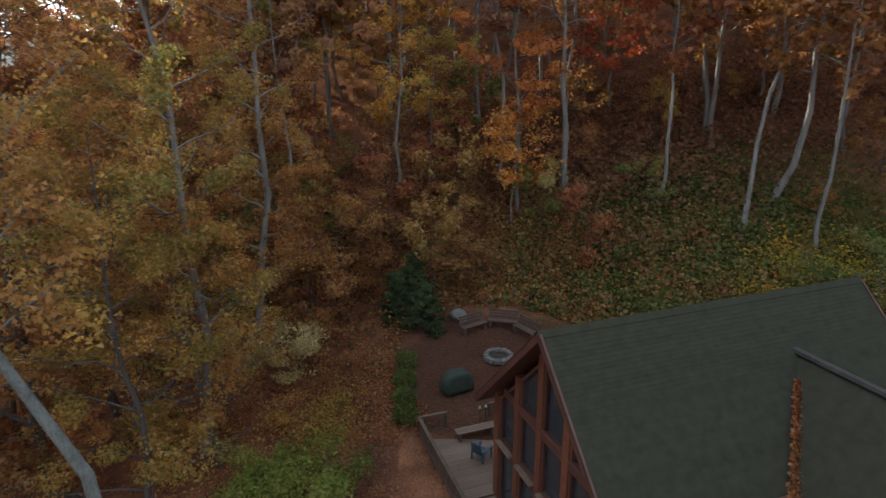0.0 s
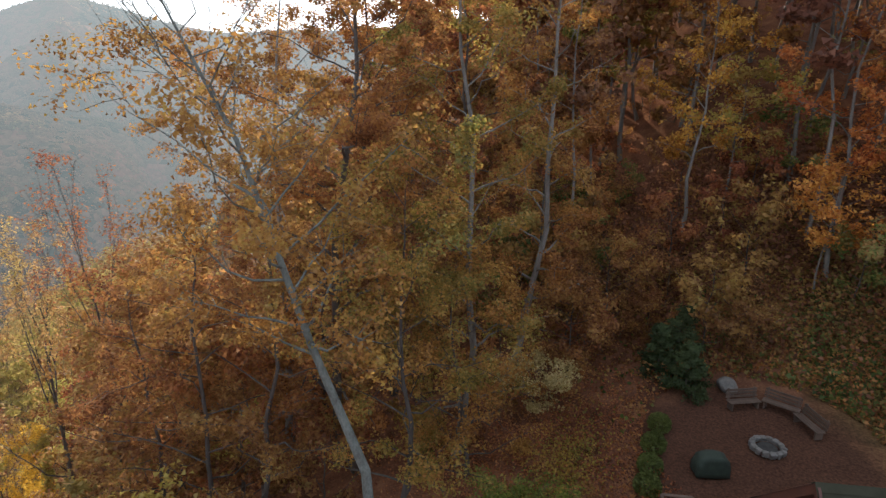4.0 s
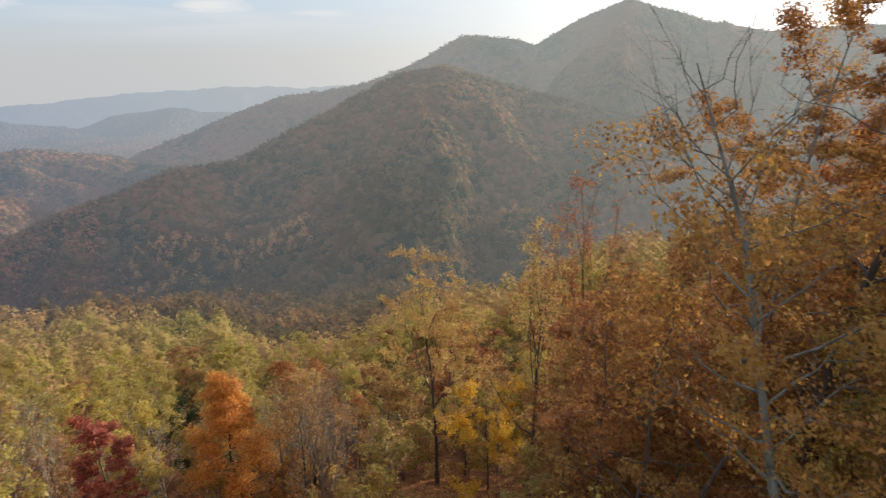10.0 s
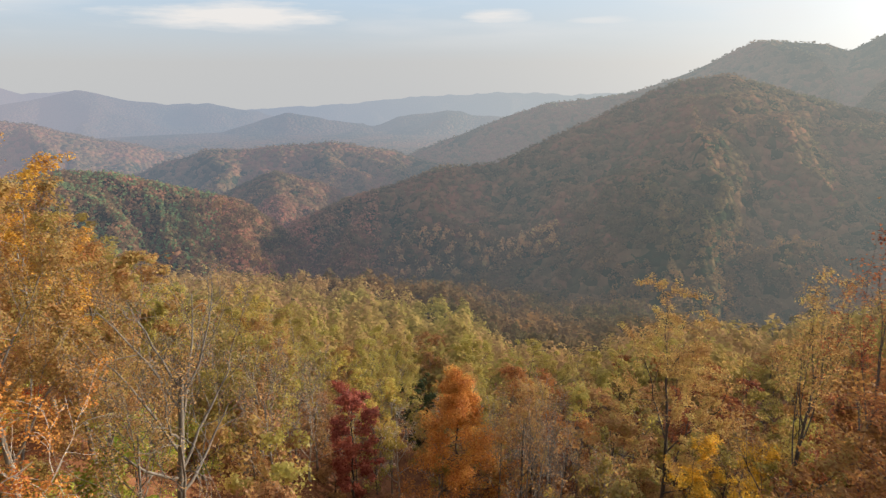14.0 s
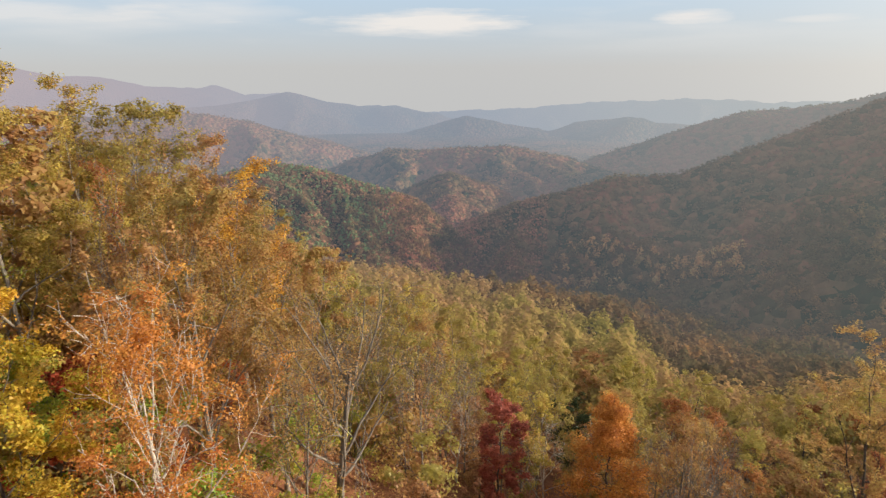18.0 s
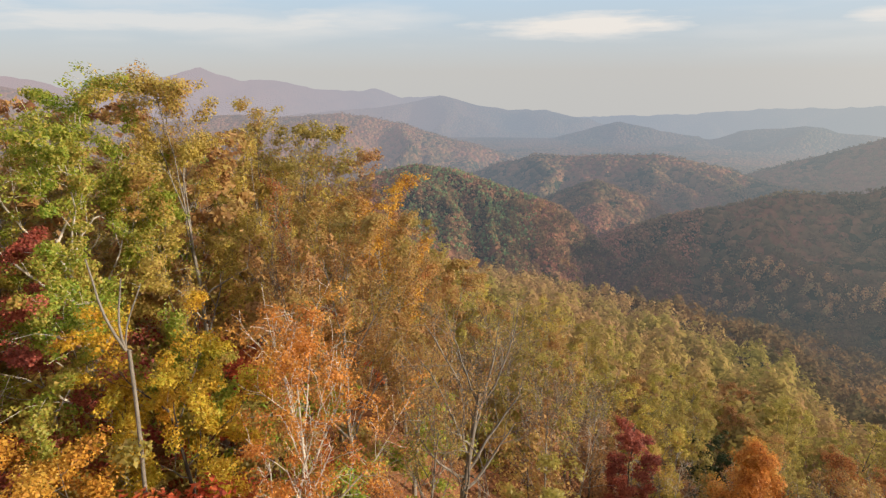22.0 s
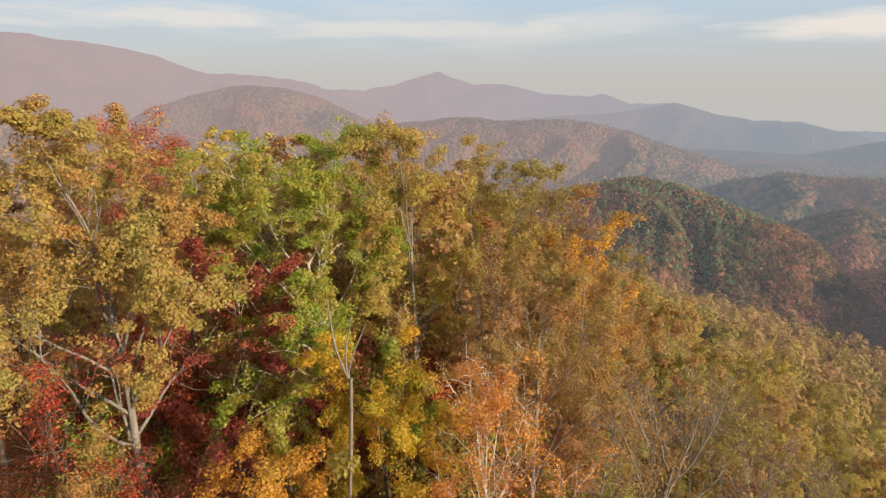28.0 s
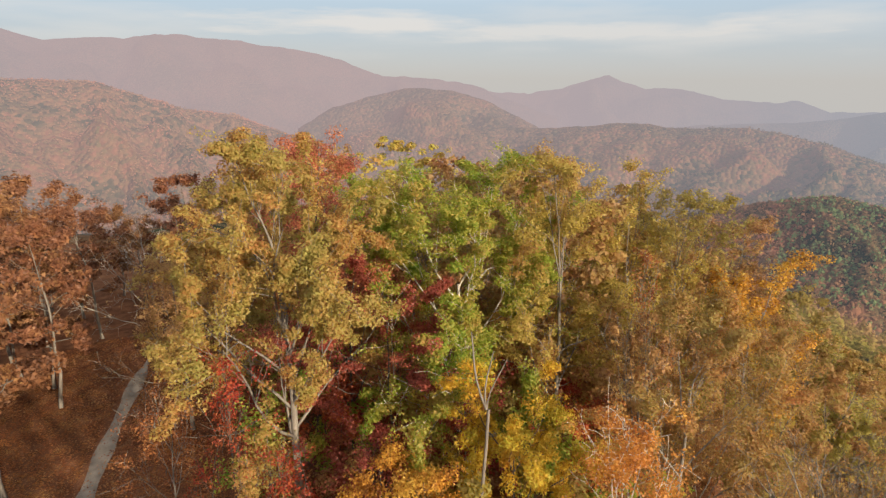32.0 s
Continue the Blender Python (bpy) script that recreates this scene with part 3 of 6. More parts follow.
def build_ground():
    az = np.concatenate([np.arange(-90, -62, 2.0), np.arange(-62, 38, 1.0), np.arange(38, 206, 0.4), np.arange(206, 270, 2.0)])
    rr = np.concatenate([[0.0, 1.5], np.arange(4, 60, 1.8), np.geomspace(61, 540, 70), np.geomspace(548, 1500, 120), np.geomspace(1530, 4950, 75)])
    aa, ra = np.meshgrid(np.radians(az), rr, indexing="ij")
    x, y = -np.sin(aa) * ra, np.cos(aa) * ra
    z = land(x, y)
    n, k = len(az), len(rr)
    idx = np.arange(n * k).reshape(n, k)
    nxt = np.roll(idx, -1, axis=0)
    q = np.stack([idx[:, :-1], idx[:, 1:], nxt[:, 1:], nxt[:, :-1]], -1).reshape(-1, 4)
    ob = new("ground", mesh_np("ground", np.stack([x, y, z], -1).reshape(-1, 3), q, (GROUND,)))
    return tagged(ob, "leaf-covered forest ground falling into a wooded valley and far ridges", "ground", kind="structure")


build_ground()

# ---------------------------------------------------------------- trees


class Wood:
    """Collects tubes for the trunk and limbs of one tree."""

    def __init__(self):
        self.v, self.f, self.n = [], [], 0

    def tube(self, pts, radii, sides):
        pts = np.asarray(pts, float)
        d = np.gradient(pts, axis=0)
        d /= np.linalg.norm(d, axis=1)[:, None] + 1e-9
        ref = np.array([0.31, 0.95, 0.05])
        u = np.cross(d, ref)
        u /= np.linalg.norm(u, axis=1)[:, None] + 1e-9
        w = np.cross(d, u)
        a = np.arange(sides) * (2 * math.pi / sides)
        ring = np.cos(a)[None, :, None] * u[:, None] + np.sin(a)[None, :, None] * w[:, None]
        self.v.append((pts[:, None] + ring * np.asarray(radii)[:, None, None]).reshape(-1, 3))
        i = np.arange((len(pts) - 1) * sides).reshape(-1, sides)
        j = np.roll(i, -1, axis=1)
        self.f.append(np.stack([i, j, j + sides, i + sides], -1).reshape(-1, 4) + self.n)
        self.n += len(pts) * sides

    def mesh(self, name, mat):
        return mesh_np(name, np.concatenate(self.v), np.concatenate(self.f), (mat,))


def leaf_mesh(name, centres, size, mat, rng, droop=0.35, three=False, facing=None):
    """Folded diamond leaves at the given centres; far off, three-cornered ones, turned towards facing where given."""
    n = len(centres)
    if facing is not None:
        c = np.asarray(centres)
        nrm = facing + rng.normal(0, 0.62, (n, 3))
        nrm /= np.linalg.norm(nrm, axis=1)[:, None] + 1e-9
        u = np.cross(nrm, rng.normal(size=(n, 3)))
        u /= np.linalg.norm(u, axis=1)[:, None] + 1e-9
        w = np.cross(nrm, u)
        s = size * rng.uniform(0.6, 1.35, (n, 1))
        v = np.stack([c - u * s * 0.6 + w * s * 0.5, c - u * s * 0.45 - w * s * 0.5, c + u * s * 0.75], 1).reshape(-1, 3)
        return mesh_np(name, v, np.arange(3 * n).reshape(n, 3), (mat,), smooth=False, tris=True)
    u = rng.normal(size=(n, 3))
    u[:, 2] = u[:, 2] * 0.7 - droop
    u /= np.linalg.norm(u, axis=1)[:, None]
    w = np.cross(u, rng.normal(size=(n, 3)))
    w /= np.linalg.norm(w, axis=1)[:, None] + 1e-9
    s = size * rng.uniform(0.6, 1.35, (n, 1))
    fold = np.cross(u, w) * s * 0.22
    c = np.asarray(centres)
    if three:
        v = np.stack([c - u * s * 0.6 + w * s * 0.5, c - u * s * 0.45 - w * s * 0.5, c + u * s * 0.75], 1).reshape(-1, 3)
        return mesh_np(name, v, np.arange(3 * n).reshape(n, 3), (mat,), smooth=False, tris=True)
    v = np.stack([c - u * s * 0.62, c + w * s * 0.42 + fold, c + u * s * 0.62, c - w * s * 0.42 + fold], 1).reshape(-1, 3)
    return mesh_np(name, v, np.arange(4 * n).reshape(n, 4), (mat,), smooth=False)


def spreading(rng, height, radius, base, limbs, lean, twigs, upright, coarse):
    """Lines of a tree whose trunk divides into rising limbs, branches and sprays: points, thickness, rank."""
    lines = []

    def shoot(p, d, length, thick, rank):
        m = ((5, 4, 3, 2) if coarse else (8, 7, 5, 4))[rank]
        pts, d = [np.array(p)], np.array(d) / np.linalg.norm(d)
        for _ in range(m - 1):
            d = d + rng.normal(0, (0.06, 0.15, 0.19, 0.22)[rank], 3) + np.array([0, 0, (0.06, 0.045, 0.02, -0.02)[rank] * (0.4 + upright)])
            d /= np.linalg.norm(d)
            pts.append(pts[-1] + d * length / (m - 1))
        pts = np.array(pts)
        lines.append((pts, thick * (1 - (0.7, 0.72, 0.8, 0.8)[rank] * np.linspace(0, 1, m)), rank))
        if rank == 3:
            return
        count = (limbs, 5, twigs)[rank]
        turn = rng.uniform(0, 6.28)
        for i in range(count):
            q = base + (1 - base) * ((i + rng.uniform(0.1, 0.9)) / count) if rank == 0 else 0.28 + 0.72 * (i + rng.uniform(0.2, 1.0)) / count
            k = q * (m - 1)
            at = np.array([np.interp(k, np.arange(m), pts[:, c]) for c in range(3)])
            j = min(int(k), m - 2)
            along = pts[j + 1] - pts[j]
            along /= np.linalg.norm(along)
            turn += 2.4 + rng.normal(0, 0.4)
            side = np.cross(along, np.array([math.cos(turn), math.sin(turn), 0.15]))
            side /= np.linalg.norm(side) + 1e-9
            if rank == 0:
                side = np.array([math.cos(turn), math.sin(turn), 0.0])
                open_ = 1.22 - 0.62 * upright * (q - base) / (1 - base) + rng.normal(0, 0.14)
                out = np.array([0, 0, 1.0]) * math.cos(open_) + side * math.sin(open_)
                ln = length * (0.58 - 0.12 * (q - base) / (1 - base)) * rng.uniform(0.8, 1.15)
            else:
                open_ = rng.uniform(0.5, 0.95)
                out = along * math.cos(open_) + side * math.sin(open_)
                ln = length * rng.uniform(0.36, 0.58)
            shoot(at, out, ln, thick * (0.43, 0.46, 0.42)[rank] * (1 - 0.45 * q), rank + 1)

    shoot((0, 0, 0), (lean[0], lean[1], 1), 1.0, 1.0, 0)
    every = np.concatenate([l for l, _, _ in lines])
    wide = np.percentile(np.hypot(every[:, 0] - lean[0], every[:, 1] - lean[1]), 90)
    up = np.percentile(every[:, 2], 98.5)
    fit = np.array([radius / wide, radius / wide, height / up])
    done = []
    for l, r, k in lines:
        l = l * fit
        over = np.maximum(l[:, 2] - 0.93 * height, 0)
        l[:, 2] -= over * 0.65 + 0.5
        done.append((l, r, k))
    return done


def grow(seed, height, radius, base=0.3, leaves=5000, leaf=0.2, limbs=16, lean=(0.0, 0.0), trunk_r=None, shape="round", path=None, bare_top=0.0, twigs=5, spread=0.40, upright=0.5, clear=0.0, coarse=False, gaps=True):
    """Trunk with limbs and branches, and where its leaves sit. Returns the wood and the leaf centres."""
    rng = np.random.default_rng(seed)
    wood = Wood()
    trunk_r = trunk_r or height * 0.0125 + 0.04
    n = 9
    s = np.linspace(0, 1, n)
    if path is None:
        wob = np.cumsum(rng.normal(0, 0.012 * height, (n, 2)), axis=0)
        wob[0] = 0
        pts = np.stack([wob[:, 0] + lean[0] * s ** 1.3 * height, wob[:, 1] + lean[1] * s ** 1.3 * height, s * height * 0.94 - 0.6], 1)
    else:
        path = np.asarray(path, float)
        k = np.linspace(0, 1, len(path))
        pts = np.stack([np.interp(s, k, path[:, i]) for i in range(3)], 1)
    rad = trunk_r * (1 - 0.9 * s) * np.where(s == 0, 1.35, 1)
    wood.tube(pts, rad, 5 if coarse else 7)
    tips = []
    if shape == "spread":
        wood = Wood()
        for line, r, rank in spreading(rng, height, radius, base, limbs, lean, twigs, upright, coarse):
            r = r * trunk_r
            if rank == 0:
                r[0] *= 1.3
            wood.tube(line, np.maximum(r, 0.012), ((5, 3, 3, 3) if coarse else (8, 6, 4, 3))[rank])
            if rank >= 2:
                tips.append((line[1:] if rank == 3 else line[2:], 1.0 if rank == 3 else 0.7))
        limbs = 0
    turn = rng.uniform(0, 6.28)
    for i in range(limbs):
        q = base + (0.97 - base) * (i + rng.uniform(0.1, 0.9)) / limbs
        start = np.array([np.interp(q, s, pts[:, k]) for k in range(3)])
        turn += 2.4 + rng.normal(0, 0.35)
        h = (q - base) / (1 - base)
        if shape == "round":
            reach = radius * (0.45 + 0.75 * math.sin(math.pi * min(1, 0.16 + 0.80 * h)))
        elif shape == "vase":
            reach = radius * (0.58 + 0.6 * h) * (1 if h < 0.65 else 1.75 - 1.15 * h)
        elif shape == "column":
            reach = radius * (0.8 + 0.35 * math.sin(math.pi * h)) * (1 if h < 0.75 else 1.6 - 0.8 * h)
        else:
            reach = radius * (1.08 - 0.95 * h)
        reach *= rng.uniform(0.72, 1.15)
        rise = upright * (0.55 + 0.9 * h) + rng.normal(0, 0.12)
        if shape == "vase":
            rise *= 1.0 - 0.45 * h
        if shape == "cone":
            rise = -0.05 + 0.3 * h
        out = np.array([math.cos(turn), math.sin(turn), rise])
        out /= np.linalg.norm(out)
        m = 4 if coarse else 6
        ss = np.linspace(0, 1, m)
        bend = rng.normal(0, 0.07 * reach, (m, 3)).cumsum(axis=0) * 0.55
        bend[0] = 0
        limb = start + out * (ss * reach)[:, None] + bend
        limb[:, 2] += (0.14 * upright * ss ** 2) * reach
        r0 = max(0.02, trunk_r * (1 - 0.85 * q) * 0.45)
        wood.tube(limb, r0 * (1 - 0.86 * ss), 3 if coarse else 5)
        tips.append((limb[m // 2:], 0.6))
        for t in range(twigs):
            a = rng.uniform(0.3, 0.98)
            st = np.array([np.interp(a, ss, limb[:, k]) for k in range(3)])
            dirn = out * 0.5 + rng.normal(0, 0.62, 3) + np.array([0, 0, 0.22])
            dirn /= np.linalg.norm(dirn)
            ln = reach * rng.uniform(0.22, 0.5)
            tw = st + dirn * (np.linspace(0, 1, 4) * ln)[:, None] + rng.normal(0, 0.05 * ln, (4, 3)) * np.linspace(0, 1, 4)[:, None]
            wood.tube(tw, r0 * 0.36 * (1 - 0.8 * np.linspace(0, 1, 4)), 3)
            tips.append((tw[1:], 1.0))
    heads = np.concatenate([t for t, _ in tips])
    weight = np.concatenate([np.full(len(t), w) for t, w in tips])
    if bare_top:
        weight = weight * (heads[:, 2] < heads[:, 2].max() - bare_top)
    if clear:
        weight = weight * (heads[:, 2] > clear)
    # leaves sit in uneven clumps, some branches carrying few
    weight = weight * (1.0 if not gaps else np.repeat(rng.choice([0.05, 0.35, 1.0, 2.0], len(weight) // 3 + 1), 3)[:len(weight)])
    weight /= weight.sum()
    pick = rng.choice(len(heads), leaves, p=weight)
    off = rng.normal(0, 1, (leaves, 3))
    far_out = np.linalg.norm(off, axis=1)[:, None]
    off = off / far_out * np.minimum(far_out, 1.7)
    # a leaf faces out of its spray, out of the crown and up to the sky
    mid, half = (heads.max(0) + heads.min(0)) / 2, (heads.max(0) - heads.min(0)) / 2 + 0.3
    facing = off * 0.55 + (heads[pick] - mid) / half * 0.6 + np.array([0, 0, 0.45])
    return wood, heads[pick] + off * np.array([spread, spread, spread * 0.6]) * 0.8, rng, facing


def tree(name, at, label, leaf_kind, bark, group="", sink=0.0, **kw):
    """One tree: trunk with its limbs, and crown."""
    wood, centres, rng, facing = grow(**kw)
    z = land_at(at[0], at[1]) - sink
    root = thing(name, Matrix.Translation((at[0], at[1], z)), label, "tree", group)
    part("trunk", wood.mesh("trunk", bark), None, root)
    if len(centres):
        part("crown", leaf_mesh("crown", centres, kw.get("leaf", 0.2) * 0.86, LEAF[leaf_kind], rng, facing=facing), None, root)
    return root


def spot(az, r):
    return tuple(polar(az, r)[:2])


def tall(az, r, top):
    """Height of a tree at that place whose top is at the height top."""
    return top - land_at(*spot(az, r))


TAKEN = []


def hero(az, r, top, name, label, kind, bark, **kw):
    h = tall(az, r, top) * 0.94
    if az < 50 and r < 40 and "clear" not in kw:
        kw["leaves"], kw["leaf"] = int(kw["leaves"] * 1.5), kw["leaf"] * 0.8
    if az > 112 and r < 52:
        kw["leaves"], kw["leaf"] = int(kw["leaves"] * 1.9), kw["leaf"] * 0.75
    TAKEN.append(spot(az, r))
    return tree(name, spot(az, r), label, kind, bark, height=h, **kw)


# trees on the slope below the clearing, towards the light
def leaner():
    base = Vector((*spot(28.5, 17.4), 0))
    base.z = land_at(base.x, base.y)
    top = [polar(28.5, 17.4, base.z - 0.5), polar(29.7, 17.8, 4.6), polar(35.0, 18.5, 9.6), polar(40.4, 20.0, 16.4), polar(46.3, 21.2, 21.6)]
    path = [p - base for p in top]
    TAKEN.append((base.x, base.y))
    return tree("leaning_tree", base[:2], "leaning lichen-grey tree with gold leaves and a dead bare top", "amber", BARK_LICHEN,
                seed=11, height=22, radius=4.3, base=0.47, leaves=8500, leaf=0.14, limbs=30, trunk_r=0.25, path=path, bare_top=4.2, twigs=7, spread=0.5, upright=0.75)


leaner()
hero(19.4, 27.0, 31, "tall_tree", "tall straight grey trunk with olive-gold leaves along it", "sage", BARK, seed=12, radius=4.2, base=0.12, leaves=17000, leaf=0.16, limbs=30, shape="column", trunk_r=0.24)
hero(14.0, 34.0, 33, "tall_tree", "tall straight grey trunk with orange-gold leaves along it", "copper", BARK, seed=13, radius=3.8, base=0.2, leaves=12500, leaf=0.17, limbs=28, shape="column", trunk_r=0.24)
hero(30.6, 30.0, 31, "tall_oak", "tall oak with rust-orange leaves on a steep bank", "copper", BARK_DARK, seed=14, radius=6.6, base=0.18, leaves=25000, leaf=0.17, limbs=30, trunk_r=0.32)
hero(37.0, 33.0, 28, "oak", "oak with dense orange-gold leaves on a steep bank", "amber", BARK, seed=15, radius=6.6, base=0.15, leaves=18700, leaf=0.17, limbs=28, trunk_r=0.28)
hero(26.0, 22.0, 17, "oak", "small oak with olive-gold leaves beneath taller trees", "sage", BARK_DARK, seed=16, radius=4.0, base=0.1, leaves=10200, leaf=0.15, limbs=24, trunk_r=0.16)
hero(18.0, 25.0, 12, "oak", "small oak with orange leaves beneath taller trees", "copper", BARK_DARK, seed=17, radius=3.6, base=0.1, leaves=8500, leaf=0.15, limbs=22, trunk_r=0.14)
hero(41.0, 27.0, 18.5, "oak", "small oak with bronze leaves on a steep bank", "bronze", BARK_DARK, seed=18, radius=4.8, base=0.1, leaves=14000, leaf=0.15, limbs=24, trunk_r=0.18)
hero(51.5, 31.0, 11.0, "oak", "small oak with bronze leaves on a steep bank", "bronze", BARK_DARK, seed=219, radius=4.6, base=0.1, leaves=10000, leaf=0.16, limbs=24, trunk_r=0.16)
hero(46.5, 28.5, 16.0, "oak", "oak with amber leaves on a steep bank", "amber", BARK_DARK, seed=19, radius=5.0, base=0.1, leaves=11050, leaf=0.16, limbs=24, trunk_r=0.18)
hero(53.2, 48.0, 17.0, "slender_tree", "slender tree with a thin reddish crown", "rust", BARK_DARK, seed=20, radius=4.4, base=0.5, leaves=4200, leaf=0.15, limbs=9, trunk_r=0.2, upright=0.9, shape="spread", twigs=5)
hero(58.6, 55.0, 10.5, "slender_tree", "slender dark tree with sparse gold leaves", "russet", BARK_DARK, seed=21, radius=4.6, base=0.35, leaves=7000, leaf=0.16, limbs=9, trunk_r=0.24, upright=1.1, shape="spread", twigs=5)
hero(69.3, 64.0, 4.0, "oak", "tall oak with tawny gold leaves on the slope", "russet", BARK_DARK, seed=22, radius=7.2, base=0.25, leaves=26000, leaf=0.16, limbs=9, trunk_r=0.3, upright=1.0, shape="spread", twigs=5, spread=0.42)
hero(63.4, 60.0, -12.5, "maple", "bright saffron-yellow maple on the slope", "saffron", BARK_DARK, seed=23, gaps=False, radius=5.0, base=0.15, leaves=15000, leaf=0.18, limbs=9, trunk_r=0.15, shape="spread", twigs=5, spread=0.36)
hero(91.4, 66.0, -9.8, "maple", "dense bright orange maple on the slope", "tangerine", BARK_DARK, seed=24, radius=7.6, base=0.05, leaves=38000, leaf=0.19, limbs=44, trunk_r=0.22, spread=0.75, shape="cone", gaps=False)
hero(103.4, 66.0, -12.6, "maple", "dark crimson maple on the slope", "wine", BARK_DARK, seed=25, gaps=False, radius=3.4, base=0.12, leaves=14000, leaf=0.24, limbs=24, shape="column", trunk_r=0.18)
hero(95.8, 95.0, -31.0, "pine", "dark green pine among bare trees on the slope", "pine", BARK_DARK, seed=26, radius=4.0, base=0.15, leaves=8500, leaf=0.26, limbs=26, trunk_r=0.2)
hero(98.5, 72.0, -21.0, "bare_tree", "bare pale grey tree on the slope", "tan", BARK_PALE, seed=27, radius=4.0, base=0.3, leaves=600, leaf=0.17, limbs=9, trunk_r=0.16, twigs=6, upright=1.2, shape="spread")
hero(108.5, 70.0, -16.0, "bare_tree", "bare pinkish-grey tree on the slope", "tan", BARK_PALE, seed=28, radius=4.2, base=0.25, leaves=720, leaf=0.17, limbs=9, trunk_r=0.16, twigs=6, upright=1.2, shape="spread")
hero(122.0, 35.0, 14.6, "bare_tree", "tall grey tree almost bare of leaves", "tan", BARK, seed=29, radius=5.2, base=0.32, leaves=900, leaf=0.13, limbs=10, trunk_r=0.34, twigs=7, upright=1.1, shape="spread", spread=0.3, lean=(-0.06, 0.06))
# trees round the clearing on the other side
hero(134.0, 33.0, 21.0, "hickory", "hickory with olive and brown leaves", "oakmix", BARK, seed=30, radius=5.0, base=0.3, leaves=19000, leaf=0.16, limbs=9, trunk_r=0.22, upright=1.0, shape="spread", twigs=5, spread=0.36)
hero(130.2, 58.0, 18.0, "poplar", "tall poplar with golden-orange leaves", "gold", BARK, seed=31, radius=5.8, base=0.3, leaves=16000, leaf=0.21, limbs=9, trunk_r=0.26, upright=1.1, shape="spread", twigs=5, spread=0.45)
hero(138.0, 25.0, 19.0, "white_stemmed_tree", "white-stemmed tree with orange and gold leaves", "tangerine", BARK_WHITE, seed=32, radius=3.6, base=0.42, leaves=7500, leaf=0.14, limbs=8, trunk_r=0.2, upright=1.5, shape="spread", twigs=5, spread=0.34)
hero(149.3, 29.0, 17.4, "maple", "yellow-leaved maple beside a broken trunk", "yellow", BARK_DARK, seed=33, radius=4.2, base=0.3, leaves=20000, leaf=0.16, limbs=9, trunk_r=0.16, upright=0.9, shape="spread", twigs=5, spread=0.34)
hero(156.0, 36.5, 28.4, "tall_oak", "large oak with bright green and olive leaves", "green", BARK_PALE, seed=34, shape="spread", radius=7.4, base=0.32, leaves=54000, leaf=0.18, limbs=13, trunk_r=0.3, upright=0.9, twigs=6, spread=0.38)
hero(146.6, 39.0, 29.0, "oak", "oak with olive and brown-gold leaves", "olive", BARK, seed=35, radius=5.6, base=0.35, leaves=22000, leaf=0.18, limbs=9, trunk_r=0.24, upright=1.0, shape="spread", twigs=5, spread=0.42)
hero(174.8, 33.5, 30.4, "tall_oak", "large pale-barked oak with tan and golden-orange leaves", "oakmix", BARK, seed=36, shape="spread", radius=6.7, base=0.36, leaves=48000, leaf=0.175, limbs=13, trunk_r=0.33, upright=0.95, twigs=6, lean=(0.09, 0.02), spread=0.36, clear=12.5)
hero(173.4, 46.0, 29.4, "maple", "dark crimson maple among oaks", "crimson", BARK_DARK, seed=37, radius=5.0, base=0.15, leaves=15000, leaf=0.2, limbs=30, trunk_r=0.24, spread=0.6, gaps=False)
hero(165.0, 36.0, 19.5, "maple", "crimson maple in the shade of oaks", "crimson", BARK_DARK, seed=38, radius=5.5, base=0.12, leaves=18700, leaf=0.17, limbs=24, trunk_r=0.16)
hero(188.6, 62.0, 19.5, "bare_tree", "bare pale tree beside the drive", "tan", BARK_PALE, seed=39, radius=5.2, base=0.35, leaves=300, leaf=0.17, limbs=10, trunk_r=0.2, twigs=6, upright=1.0, shape="spread")
hero(182.0, 56.0, 19.0, "oak", "oak with tan-gold leaves beside the drive", "russet", BARK, seed=40, radius=6.0, base=0.3, leaves=13000, leaf=0.20, limbs=9, trunk_r=0.26, shape="spread", twigs=5, spread=0.42)
# woods behind the house
hero(-18.4, 44.0, 33, "tall_tree", "pale straight trunk in the woods behind the house", "rust", BARK, seed=51, radius=4.5, base=0.5, leaves=7650, leaf=0.19, limbs=20, trunk_r=0.26)
hero(-14.0, 42.0, 30, "tall_tree", "pale slim trunk with orange leaves", "orange", BARK, seed=52, radius=4.0, base=0.3, leaves=5950, leaf=0.19, limbs=18, trunk_r=0.16)
hero(-1.8, 45.0, 28, "tall_tree", "pale slim trunk with gold-orange leaves", "gold", BARK, seed=53, radius=4.0, base=0.3, leaves=5950, leaf=0.19, limbs=18, trunk_r=0.15)
hero(-34.4, 42.5, 34, "tall_tree", "curved pale trunk leaning over the bank", "rust", BARK, seed=54, radius=4.0, base=0.55, leaves=5100, leaf=0.19, limbs=16, trunk_r=0.17, lean=(0.22, 0.05))

